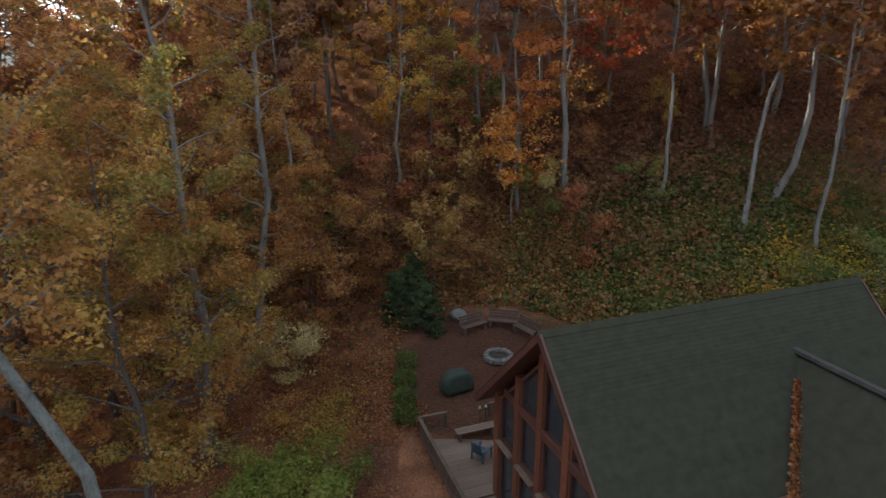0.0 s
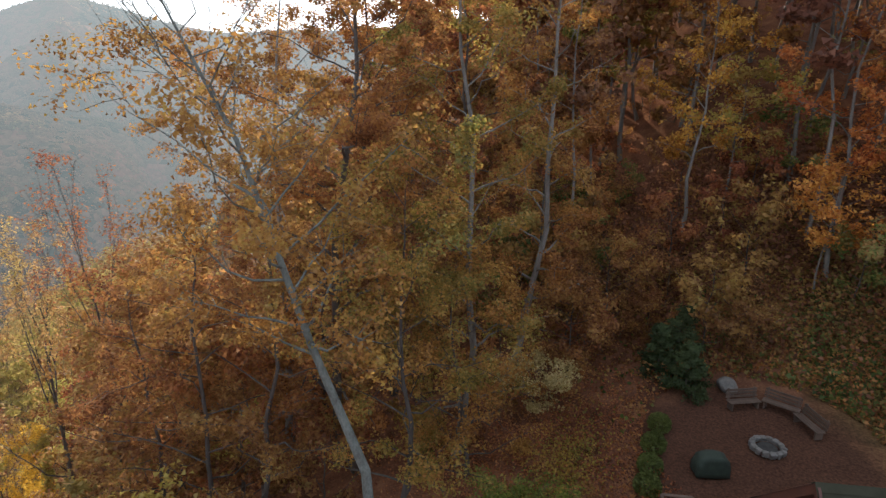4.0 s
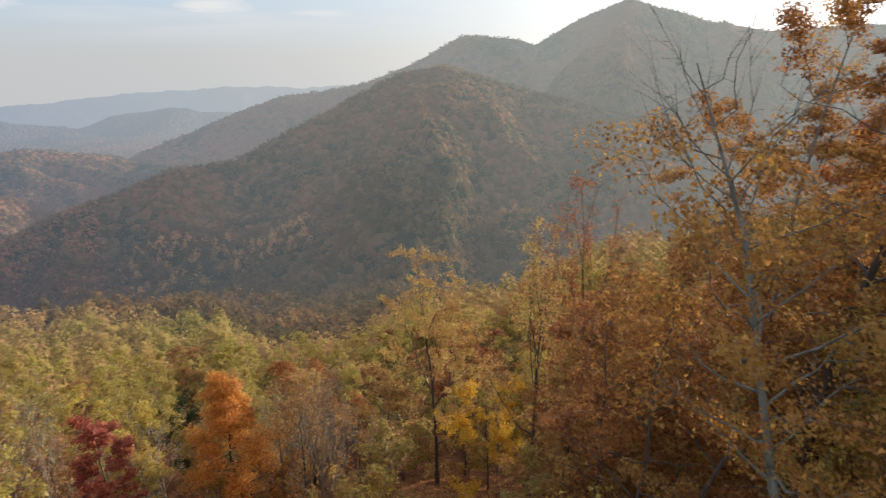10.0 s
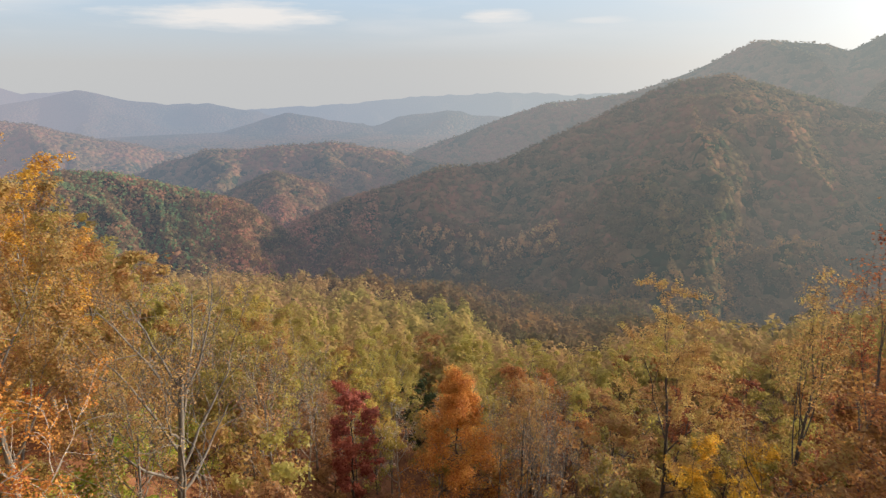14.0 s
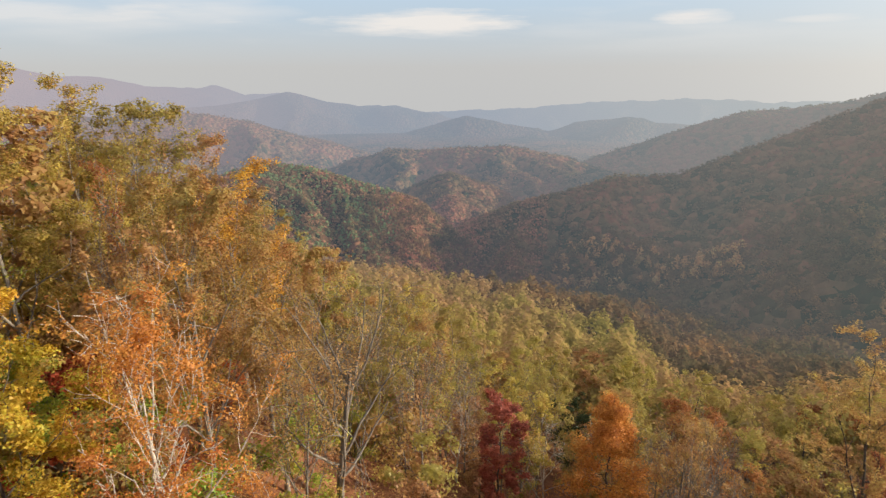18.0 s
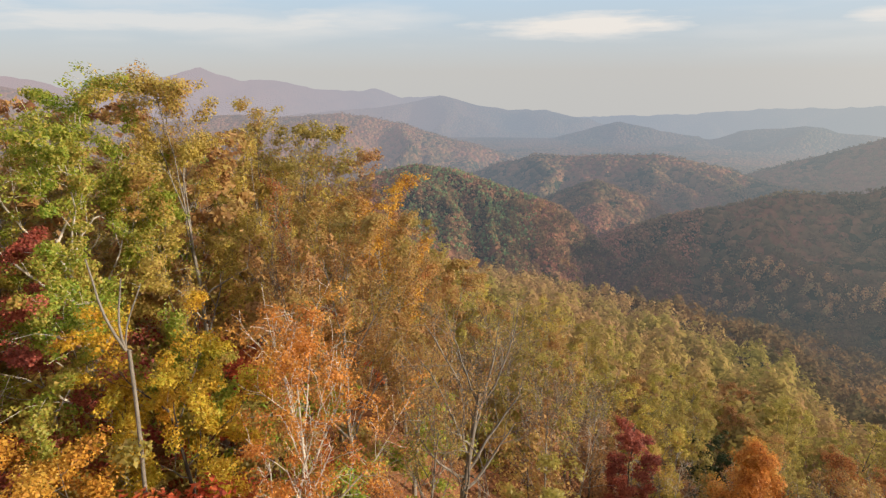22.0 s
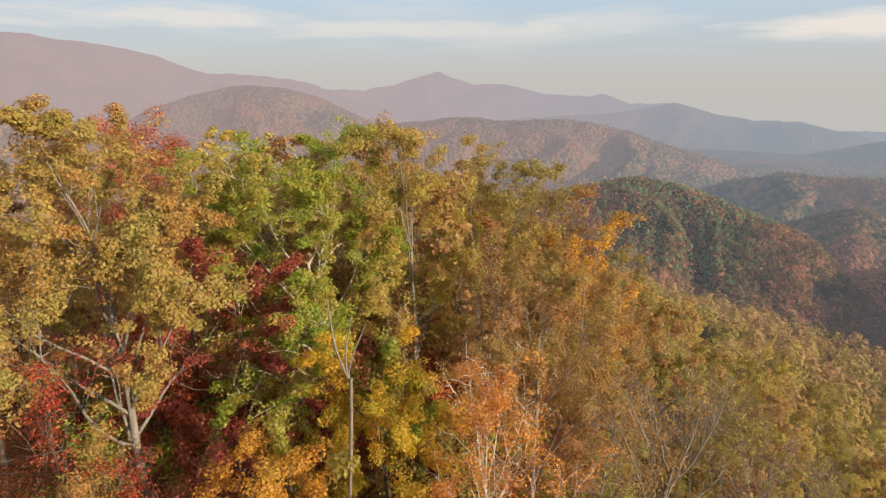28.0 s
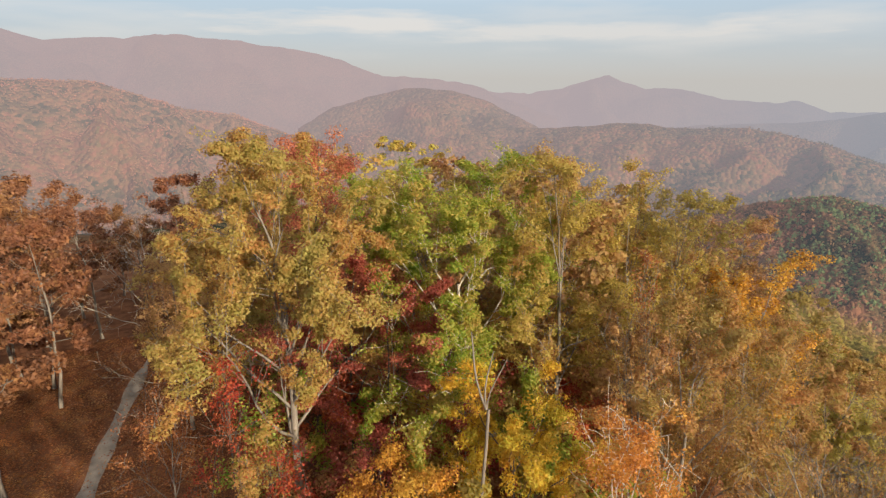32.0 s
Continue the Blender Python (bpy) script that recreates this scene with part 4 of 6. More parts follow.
hero(168.0, 29.0, 12.0, "maple", "small dark red maple beneath an oak", "crimson", BARK_DARK, seed=41, radius=2.6, base=0.25, leaves=3000, leaf=0.15, limbs=18, trunk_r=0.1)
hero(165.4, 25.5, 13.0, "sapling", "young tree with gold-orange leaves", "gold", BARK_DARK, seed=42, radius=2.6, base=0.3, leaves=5950, leaf=0.17, limbs=16, trunk_r=0.1)
hero(160.6, 24.6, 13.0, "sapling", "young tree with gold leaves beside a broken trunk", "gold", BARK_DARK, seed=242, radius=2.4, base=0.3, leaves=5000, leaf=0.17, limbs=16, trunk_r=0.09)
hero(141.5, 22.5, 11.5, "white_stemmed_tree", "bare white-branched tree with a few orange leaves", "orange", BARK_WHITE, seed=43, radius=3.8, base=0.3, leaves=1600, leaf=0.15, limbs=8, trunk_r=0.26, twigs=5, shape="spread", upright=0.7)
hero(11.0, 30.0, 3.2, "sapling", "sapling with pale cream-yellow leaves", "pale", BARK_DARK, seed=44, radius=2.0, base=0.2, leaves=3000, leaf=0.17, limbs=14, trunk_r=0.06, spread=0.3)
hero(8.6, 19.0, 2.2, "shrub", "leafy yellow-green shrub below the clearing", "lime", BARK_DARK, seed=45, radius=2.0, base=0.05, leaves=4420, leaf=0.14, limbs=14, trunk_r=0.05)
hero(12.5, 20.5, 1.2, "shrub", "leafy yellow-green shrub below the clearing", "lime", BARK_DARK, seed=46, radius=2.0, base=0.05, leaves=4080, leaf=0.14, limbs=14, trunk_r=0.05)
hero(-4.7, 31.8, 5.4, "hemlock", "dark green hemlock at the yard's edge", "pine", BARK_DARK, seed=47, radius=1.5, base=0.06, leaves=6120, leaf=0.13, limbs=34, shape="cone", trunk_r=0.08, spread=0.22)
hero(-3.1, 34.4, 6.6, "hemlock", "dark green hemlock at the yard's edge", "pine", BARK_DARK, seed=49, radius=1.4, base=0.06, leaves=6000, leaf=0.13, limbs=36, shape="cone", trunk_r=0.08, spread=0.22)
hero(-1.5, 33.0, 5.6, "hemlock", "dark green hemlock at the yard's edge", "pine", BARK_DARK, seed=48, radius=1.3, base=0.06, leaves=5100, leaf=0.13, limbs=30, shape="cone", trunk_r=0.07, spread=0.22)


def broken_trunk():
    """A pale dead stem, snapped off, with two stubs."""
    at = spot(154.7, 25.7)
    z = land_at(*at)
    root = thing("dead_trunk", Matrix.Translation((*at, z)), "pale dead forked trunk snapped off at the top", "tree")
    w = Wood()
    fork = Vector((-11.24, -22.8, 14.69)) - Vector((*at, z))
    s = np.linspace(0, 1, 8)
    w.tube(np.stack([fork.x * s + 0.12 * np.sin(s * 5), fork.y * s, fork.z * s - 0.4 * (1 - s)], 1), 0.115 - 0.035 * s, 7)
    t = np.linspace(0, 1, 6)[:, None]
    a = np.array(fork)
    for end, thick in (((0.88, -0.37, 4.08), 0.07), ((-0.11, 0.05, 3.1), 0.06), ((-0.72, 0.34, 2.74), 0.045)):
        w.tube(a + t * np.array(end) + np.array([0.18, 0.05, 0]) * np.sin(t * 4.2), np.linspace(thick, thick * 0.45, 6), 6)
    part("trunk", w.mesh("trunk", BARK), None, root)
    TAKEN.append(at)


broken_trunk()

hero(147.5, 62.0, 21.5, "pine", "dark green pine on the ridge", "green", BARK_DARK, seed=141, radius=4.2, base=0.3, leaves=8500, leaf=0.27, limbs=22, trunk_r=0.22)
hero(143.0, 58.0, 20.5, "oak", "olive-leaved oak on the ridge", "moss", BARK, seed=142, radius=4.8, base=0.3, leaves=9500, leaf=0.23, limbs=9, trunk_r=0.24, shape="spread", twigs=5, spread=0.45)
hero(138.5, 60.0, 17.5, "oak", "russet-leaved oak on the ridge", "russet", BARK, seed=143, radius=5.0, base=0.3, leaves=7500, leaf=0.22, limbs=9, trunk_r=0.24, shape="spread", twigs=5, spread=0.42)
hero(135.0, 46.0, 15.5, "oak", "russet-leaved thin oak on the ridge", "russet", BARK, seed=144, radius=4.6, base=0.3, leaves=6000, leaf=0.19, limbs=9, trunk_r=0.22, shape="spread", twigs=5, spread=0.4)
hero(126.5, 64.0, 9.0, "oak", "olive-leaved oak on the ridge", "moss", BARK, seed=145, radius=5.0, base=0.3, leaves=9000, leaf=0.24, limbs=9, trunk_r=0.24, shape="spread", twigs=5, spread=0.45)
hero(122.5, 68.0, 2.0, "oak", "olive-leaved oak on the slope", "moss", BARK, seed=146, radius=5.0, base=0.3, leaves=9000, leaf=0.24, limbs=9, trunk_r=0.24, shape="spread", twigs=5, spread=0.45)
hero(127.0, 40.0, 9.5, "oak", "russet-leaved thin oak on the slope", "russet", BARK, seed=147, radius=4.2, base=0.3, leaves=5500, leaf=0.18, limbs=9, trunk_r=0.2, shape="spread", twigs=5, spread=0.38)
hero(160.5, 46.0, 25.5, "oak", "olive and tan-leaved oak behind a larger oak", "moss", BARK, seed=148, radius=5.6, base=0.3, leaves=11000, leaf=0.22, limbs=9, trunk_r=0.26, shape="spread", twigs=5, spread=0.42)

hero(-40.0, 38.0, 6.8, "shrub", "dull yellow-leaved shrub on the weedy bank", "weed", BARK_DARK, seed=191, radius=1.4, base=0.08, leaves=800, leaf=0.17, limbs=14, trunk_r=0.05)
hero(-45.0, 39.0, 7.2, "shrub", "dull green shrub on the weedy bank", "weed", BARK_DARK, seed=192, radius=2.4, base=0.08, leaves=2600, leaf=0.17, limbs=14, trunk_r=0.05)
hero(-13.2, 41.0, 14.5, "maple", "young orange maple against the dark woods", "orange", BARK, seed=193, radius=2.8, base=0.4, leaves=2600, leaf=0.2, limbs=16, trunk_r=0.08)
hero(-22.0, 52.0, 24.0, "maple", "red maple in the woods behind the house", "maple", BARK, seed=194, radius=3.4, base=0.45, leaves=3400, leaf=0.22, limbs=18, trunk_r=0.12)
hero(-5.0, 47.0, 20.0, "young_tree", "young tree with dull yellow leaves", "olive", BARK, seed=195, radius=3.0, base=0.4, leaves=3200, leaf=0.2, limbs=18, trunk_r=0.1)
hero(-8.5, 36.5, 6.0, "young_tree", "thin young tree with bronze leaves", "bronze", BARK_DARK, seed=196, radius=2.4, base=0.2, leaves=2400, leaf=0.17, limbs=16, trunk_r=0.06)
hero(4.0, 37.0, 9.0, "young_tree", "young tree with amber leaves beside the yard", "amber", BARK_DARK, seed=197, radius=3.2, base=0.15, leaves=4200, leaf=0.18, limbs=20, trunk_r=0.08)
hero(7.5, 33.0, 7.5, "young_tree", "young tree with amber leaves beside the yard", "amber", BARK_DARK, seed=198, radius=3.0, base=0.15, leaves=4200, leaf=0.18, limbs=20, trunk_r=0.08)

hero(188.6, 34.0, 15.0, "young_tree", "young tree with thin rust-red leaves beside the drive", "rust", BARK, seed=201, shape="spread", radius=2.6, base=0.3, leaves=2600, leaf=0.15, limbs=8, trunk_r=0.09, twigs=4, upright=1.2)
hero(181.9, 30.0, 18.8, "maple", "slim red-leaved maple beneath an oak", "maple", BARK_DARK, seed=202, shape="spread", radius=2.0, base=0.45, leaves=1500, leaf=0.15, limbs=7, trunk_r=0.07, twigs=3, clear=6.0)
hero(179.6, 29.5, 13.6, "young_tree", "young oak with olive-gold leaves beneath a larger oak", "oakmix", BARK, seed=241, shape="spread", radius=2.4, base=0.3, leaves=3600, leaf=0.16, limbs=8, trunk_r=0.08, twigs=4)
hero(177.0, 28.6, 12.6, "maple", "slim red-leaved maple beneath an oak", "maple", BARK_DARK, seed=203, shape="spread", radius=1.8, base=0.45, leaves=1300, leaf=0.15, limbs=7, trunk_r=0.06, twigs=3)
hero(169.5, 40.0, 23.0, "maple", "red-leaved maple between two oaks", "crimson", BARK_DARK, seed=204, shape="spread", radius=4.0, base=0.25, leaves=9000, leaf=0.17, limbs=9, trunk_r=0.14, twigs=4)
hero(140.0, 50.0, 26.5, "oak", "olive-green oak on the ridge", "olive", BARK, seed=205, shape="spread", radius=5.0, base=0.3, leaves=11000, leaf=0.21, limbs=9, trunk_r=0.22, twigs=5, upright=1.0)
hero(138.0, 38.0, 18.5, "bare_tree", "thin grey tree with few russet leaves", "russet", BARK, seed=206, shape="spread", radius=3.8, base=0.3, leaves=2500, leaf=0.15, limbs=9, trunk_r=0.14, twigs=6, upright=1.2)
hero(125.0, 33.0, 10.0, "bare_tree", "thin grey tree with few russet leaves", "russet", BARK, seed=207, shape="spread", radius=3.6, base=0.25, leaves=2200, leaf=0.15, limbs=9, trunk_r=0.13, twigs=6, upright=1.1)
hero(138.8, 46.0, 21.0, "maple", "slim rose-red maple on the ridge", "rust", BARK, seed=208, shape="spread", radius=2.6, base=0.3, leaves=2000, leaf=0.19, limbs=8, trunk_r=0.12, twigs=4, upright=1.1)
hero(26.2, 37.0, 30.0, "tall_oak", "tall oak with bronze-orange leaves on a steep bank", "bronze", BARK_DARK, seed=209, radius=5.6, base=0.2, leaves=17000, leaf=0.2, limbs=28, trunk_r=0.26)
hero(24.5, 48, 30, "tall_oak", "tall oak with bronze leaves high on the bank", "bronze", BARK_DARK, seed=210, radius=5.4, base=0.3, leaves=11000, leaf=0.26, limbs=24, trunk_r=0.26, coarse=True)
hero(19.0, 47, 32, "tall_oak", "tall oak with rust-orange leaves high on the bank", "rust", BARK_DARK, seed=213, radius=5.4, base=0.3, leaves=11000, leaf=0.26, limbs=24, trunk_r=0.26, coarse=True)
hero(136.2, 53.0, 24.8, "oak", "olive-leaved oak on the ridge", "moss", BARK, seed=231, shape="spread", radius=5.0, base=0.3, leaves=12000, leaf=0.2, limbs=9, trunk_r=0.22, twigs=5, upright=1.0)
hero(133.0, 61.0, 21.0, "oak", "russet and olive oak on the ridge", "russet", BARK, seed=232, shape="spread", radius=4.8, base=0.3, leaves=11000, leaf=0.2, limbs=9, trunk_r=0.22, twigs=5, upright=1.0)
hero(128.0, 50.0, 14.5, "oak", "thin russet oak on the slope", "russet", BARK, seed=233, shape="spread", radius=4.6, base=0.3, leaves=8000, leaf=0.19, limbs=9, trunk_r=0.2, twigs=5, upright=1.0)
hero(186.0, 50.0, 18.0, "oak", "oak with tan-gold leaves beside the drive", "tan", BARK, seed=214, shape="spread", radius=4.8, base=0.4, leaves=5000, leaf=0.19, limbs=9, trunk_r=0.2, twigs=5, clear=10.0, upright=1.1)


# lines of sight that no tree blocks: heading, reach, half width
OPEN = ((91.0, 66, 6.5), (103.3, 66, 3.5), (63.4, 60, 4.5), (96.5, 95, 2.5), (98.5, 72, 2.5), (108.5, 70, 3.0), (69.3, 64, 3.5), (120.3, 60, 4.0), (130.0, 58, 3.5), (175.6, 33, 9.0), (186.0, 62, 4.5))


def scatter(count, az0, az1, r0, r1, gap, seed, away=3.5):
    """Places for trees, not too near to one another."""
    rng = np.random.default_rng(seed)
    got, tries = [], 0
    while len(got) < count and tries < count * 40:
        tries += 1
        az, r = rng.uniform(az0, az1), math.sqrt(rng.uniform(r0 ** 2, r1 ** 2))
        p = spot(az, r)
        if abs(p[0] - 11.5) < 5.5 and -72 < p[1] < -20:
            continue
        if any(abs(az - a) < w and r < far - 2 for a, far, w in OPEN):
            continue
        if all((p[0] - q[0]) ** 2 + (p[1] - q[1]) ** 2 > gap * gap for q in got) and all((p[0] - q[0]) ** 2 + (p[1] - q[1]) ** 2 > away * away for q in TAKEN):
            got.append(p)
    return got


# a stock of forest trees, each grown once and then set out as copies
def stock(name, label, kinds, bark, seeds, group, **kw):
    made = []
    for sd, kind in zip(seeds, kinds):
        wood, centres, rng, facing = grow(seed=sd, coarse=True, **kw)
        root = thing(name, Matrix.Translation((0, 0, -500)), label.format(kind_words[kind]), "tree", group)
        part("trunk", wood.mesh("trunk", bark), None, root)
        part("crown", leaf_mesh("crown", centres, kw["leaf"], LEAF[kind], rng, facing=facing), None, root)
        made.append(root)
    return made


kind_words = {"umber": "dark rust-brown", "sage": "olive-gold", "copper": "copper-orange", "saffron": "saffron-yellow", "tangerine": "orange", "lime": "yellow-green", "moss": "olive-green", "russet": "russet-brown", "gold": "golden", "orange": "orange", "rust": "rust-red", "tan": "tan", "olive": "olive-green", "green": "green", "yellow": "yellow", "crimson": "crimson", "wine": "wine-red", "pale": "pale yellow", "oakmix": "gold and olive", "maple": "red-orange", "weed": "green", "bronze": "bronze-brown", "amber": "amber", "shrub": "dark green", "pine": "dark green"}


def set_out(models, places, seed, low=0.8, high=1.2, sink=0.3):
    rng = np.random.default_rng(seed)
    first = set()
    for k, p in enumerate(places):
        src = models[int(rng.integers(len(models)))]
        s = rng.uniform(low, high)
        m = Matrix.Translation((p[0], p[1], land_at(*p) - sink)) @ Matrix.Rotation(rng.uniform(0, 6.28), 4, "Z") @ Matrix.Diagonal((s, s, s * rng.uniform(0.92, 1.1), 1))
        if src.name not in first:
            first.add(src.name)
            src.matrix_basis = m
        else:
            src_scale = src.scale.copy()
            src.scale = (1, 1, 1)
            c = copy_thing(src, m)
            c.matrix_basis = m
            src.scale = src_scale
    # models that were never drawn stand on the last free place
    for src in models:
        if src.name not in first:
            p = places[-1]
            src.matrix_basis = Matrix.Translation((p[0] + 3, p[1] + 2, land_at(p[0] + 3, p[1] + 2) - sink))


BROAD = dict(height=19, radius=4.4, base=0.28, leaves=7500, leaf=0.19, limbs=8, trunk_r=0.24, twigs=3, spread=0.5, upright=1.0, shape="spread")
set_out(stock("forest_tree", "{} forest tree on the slope", ("moss", "russet", "rust", "moss"), BARK_DARK, (61, 62, 63, 64), "forest trees on the slope", **BROAD),
        scatter(48, 50, 92, 58, 130, 7.5, 71), 72)
set_out(stock("forest_tree", "{} forest tree on the slope", ("moss", "olive", "moss", "russet"), BARK, (65, 66, 60, 59), "forest trees on the slope", **BROAD),
        scatter(42, 92, 124, 56, 130, 7.0, 70), 73)
set_out(stock("forest_tree", "{} forest tree on the ridge", ("russet", "moss", "tan", "russet", "olive"), BARK, (67, 68, 69, 70, 71), "forest trees on the ridge",
              height=20, radius=4.6, base=0.28, leaves=4800, leaf=0.26, limbs=7, trunk_r=0.22, twigs=3, spread=0.45, upright=1.0, shape="spread"),
        scatter(52, 123, 180, 42, 105, 6.5, 73), 74, 0.92, 1.28)
set_out(stock("forest_tree", "{} forest tree beside the drive", ("umber", "umber", "umber"), BARK, (81, 82, 83), "forest trees beside the drive",
              height=18, radius=4.2, base=0.35, leaves=6500, leaf=0.22, limbs=15, trunk_r=0.2, twigs=3, spread=0.55),
        scatter(38, 184, 214, 47, 100, 4.4, 75), 76)
set_out(stock("forest_tree", "{} forest tree behind the house", ("rust", "amber", "olive", "bronze"), BARK, (84, 85, 86, 87), "forest trees behind the house",
              height=24, radius=4.0, base=0.3, leaves=3200, leaf=0.34, limbs=16, trunk_r=0.2, twigs=3, spread=0.6),
        scatter(54, -66, 14, 44, 105, 5.0, 77) + scatter(44, 4, 30, 62, 125, 5.5, 177), 78, sink=0.4)
set_out(stock("forest_tree", "tall {} forest tree with a high crown behind the house", ("umber", "sage", "rust", "copper"), BARK, (184, 185, 186, 187), "forest trees behind the house",
              height=27, radius=4.4, base=0.48, leaves=3300, leaf=0.33, limbs=16, trunk_r=0.17, twigs=3, spread=0.6),
        scatter(50, -52, 9, 42, 82, 3.6, 188), 189, 0.85, 1.15, sink=0.4)
set_out(stock("forest_tree", "{} tree on the steep bank", ("bronze", "rust", "bronze"), BARK_DARK, (88, 89, 90), "trees on the steep bank",
              height=20, radius=4.2, base=0.12, leaves=5000, leaf=0.27, limbs=20, trunk_r=0.18, twigs=3, spread=0.6),
        scatter(34, 8, 56, 28, 80, 4.8, 79), 80, sink=0.4)
set_out(stock("bare_tree", "bare grey tree with a few {} leaves", ("tan", "tan", "olive"), BARK, (151, 152, 153), "bare trees on the slope",
              height=19, radius=3.6, base=0.3, leaves=260, leaf=0.24, limbs=8, trunk_r=0.17, twigs=5, spread=0.4, upright=1.2, shape="spread"),
        scatter(44, 62, 128, 40, 100, 4.5, 154, 3.0), 155, 0.75, 1.1, 0.3)
set_out(stock("bare_tree", "bare grey-brown tree with a few {} leaves", ("tan", "rust", "tan"), BARK, (251, 252, 253), "bare trees on the slope",
              height=20, radius=3.4, base=0.28, leaves=200, leaf=0.16, limbs=9, trunk_r=0.15, twigs=6, spread=0.4, upright=1.2, shape="spread"),
        scatter(22, 80, 122, 46, 76, 4.0, 254, 2.5), 255, 0.85, 1.15, 0.3)
SMALL = dict(height=6.0, radius=2.3, base=0.1, leaves=1300, leaf=0.18, limbs=9, trunk_r=0.06, twigs=2, spread=0.42, upright=0.8)
set_out(stock("sapling", "{} sapling under the trees behind the house", ("rust", "amber", "weed", "rust", "bronze"), BARK_DARK, (91, 92, 93, 94, 95), "saplings behind the house", **SMALL),
        scatter(44, -50, 12, 37, 68, 2.8, 101, 2.0) + scatter(30, -8, 20, 34, 50, 1.8, 161, 1.5), 102, 0.5, 1.2, 0.15)
set_out(stock("sapling", "{} sapling on the steep bank", ("bronze", "rust", "olive", "bronze"), BARK_DARK, (96, 97, 98, 99), "saplings on the steep bank", **SMALL),
        scatter(48, 8, 56, 21, 60, 2.6, 103, 2.0), 104, 0.6, 1.4, 0.15)
set_out(stock("sapling", "{} sapling on the slope", ("tan", "moss", "olive", "russet"), BARK_DARK, (105, 106, 107, 108), "saplings on the slope", **SMALL),
        scatter(44, 54, 98, 34, 90, 3.5, 109, 2.0) + scatter(24, 94, 124, 38, 74, 2.6, 119, 2.0), 110, 0.8, 1.8, 0.2)
set_out(stock("sapling", "{} sapling at the clearing's edge", ("russet", "moss", "crimson", "olive", "green", "maple"), BARK_DARK, (111, 112, 113, 114, 115, 116), "saplings at the clearing's edge", **(SMALL | {"leaves": 2600, "leaf": 0.13})),
        scatter(92, 116, 180, 20, 62, 2.8, 117, 1.8), 118, 0.7, 1.7, 0.15)


def weeds(name, label, x, y, rx, ry, n, kind, size, high, seed):
    """Low growth over a patch of ground."""
    rng = np.random.default_rng(seed)
    px, py = x + rng.normal(0, rx, n), y + rng.normal(0, ry, n)
    keep = (np.hypot(px - 9, py - 17) > 9.0) & (np.hypot(px - 6, py - 28) > 5.5) & (np.hypot(px, py) > 22)
    px, py = px[keep], py[keep]
    tall_here = high * (0.55 + 0.45 * value_noise(px / 1.6, py / 1.6, seed))
    c = np.stack([px, py, land(px, py) + rng.uniform(0.02, 1, len(px)) * tall_here], 1)
    return tagged(new(name, leaf_mesh(name, c, size, LEAF[kind], rng, droop=-0.4)), label, "plants", kind="stuff")


weeds("bank_weeds", "green weeds covering the bank above the house", 19, 36, 8, 4.5, 22000, "weed", 0.24, 1.0, 121)
weeds("bank_brush", "rust-coloured brush at the foot of the bank", 12, 34, 6, 3, 6000, "rust", 0.17, 1.3, 122)
weeds("hill_brush", "rust and brown brush under the trees on the hillside", 16, 46, 13, 4.5, 30000, "umber", 0.24, 2.6, 123)
weeds("hollow_weeds", "bronze brush along the foot of the woods", 3, 41, 7, 4, 12000, "bronze", 0.2, 2.2, 124)
weeds("yellow_weeds", "yellow-leaved weeds on the bank", 26, 31, 3.0, 1.6, 3000, "yellow", 0.18, 0.9, 125)


def litter(name, label, x0, x1, y0, y1, n, kind, size, seed):
    """Fallen leaves strewn over the ground."""
    rng = np.random.default_rng(seed)
    px, py = rng.uniform(x0, x1, n), rng.uniform(y0, y1, n)
    gap = np.abs(px - (12.6 + 0.07 * (py + 42)))
    keep = (gap > 0.85) | (rng.uniform(0, 1, n) < 0.22)
    px, py = px[keep], py[keep]
    c = np.stack([px, py, land(px, py) + 0.05], 1)
    u = rng.uniform(0, 6.28, len(px))
    s = size * rng.uniform(0.5, 1.3, len(px))
    k = np.arange(3) * 2.1
    v = c[:, None] + np.stack([np.cos(u[:, None] + k) * s[:, None], np.sin(u[:, None] + k) * s[:, None], rng.uniform(-0.3, 0.5, (len(px), 3)) * s[:, None]], 2)
    return tagged(new(name, mesh_np(name, v.reshape(-1, 3), np.arange(3 * len(px)).reshape(-1, 3), (LEAF[kind],), smooth=False, tris=True)), label, "leaves", kind="stuff")


litter("fallen_leaves", "rust and tan leaves strewn over the drive's verges", -4, 26, -74, -34, 46000, "rust", 0.10, 131)
litter("drive_leaves", "pale tan leaves strewn over the drive and its verges", 2, 24, -70, -30, 12000, "tan", 0.085, 133)

litter("path_leaves", "rust-brown leaves strewn below the deck", -4, 0.5, 18.5, 30, 12000, "umber", 0.075, 132)
weeds("slope_brush", "russet brush covering the slope", -28, -15, 7, 7, 9000, "russet", 0.14, 2.0, 171)
weeds("valley_brush", "russet brush covering the lower slope", -47, -3, 12, 12, 20000, "russet", 0.17, 2.4, 174)
weeds("hollow_brush", "russet brush in the hollow below the bank", -44, 17, 10, 10, 11000, "russet", 0.17, 2.4, 175)
weeds("shade_brush", "rust-red brush beneath the oaks", -8, -28, 6, 5, 9000, "rust", 0.2, 1.8, 172)
weeds("yard_brush", "rust-brown brush below the yard", -3, 26, 5, 4, 11000, "rust", 0.12, 0.6, 173)
weeds("yard_weeds", "yellow-green weeds below the yard", -2.8, 24.5, 1.0, 2.4, 2600, "sage", 0.12, 0.8, 176)


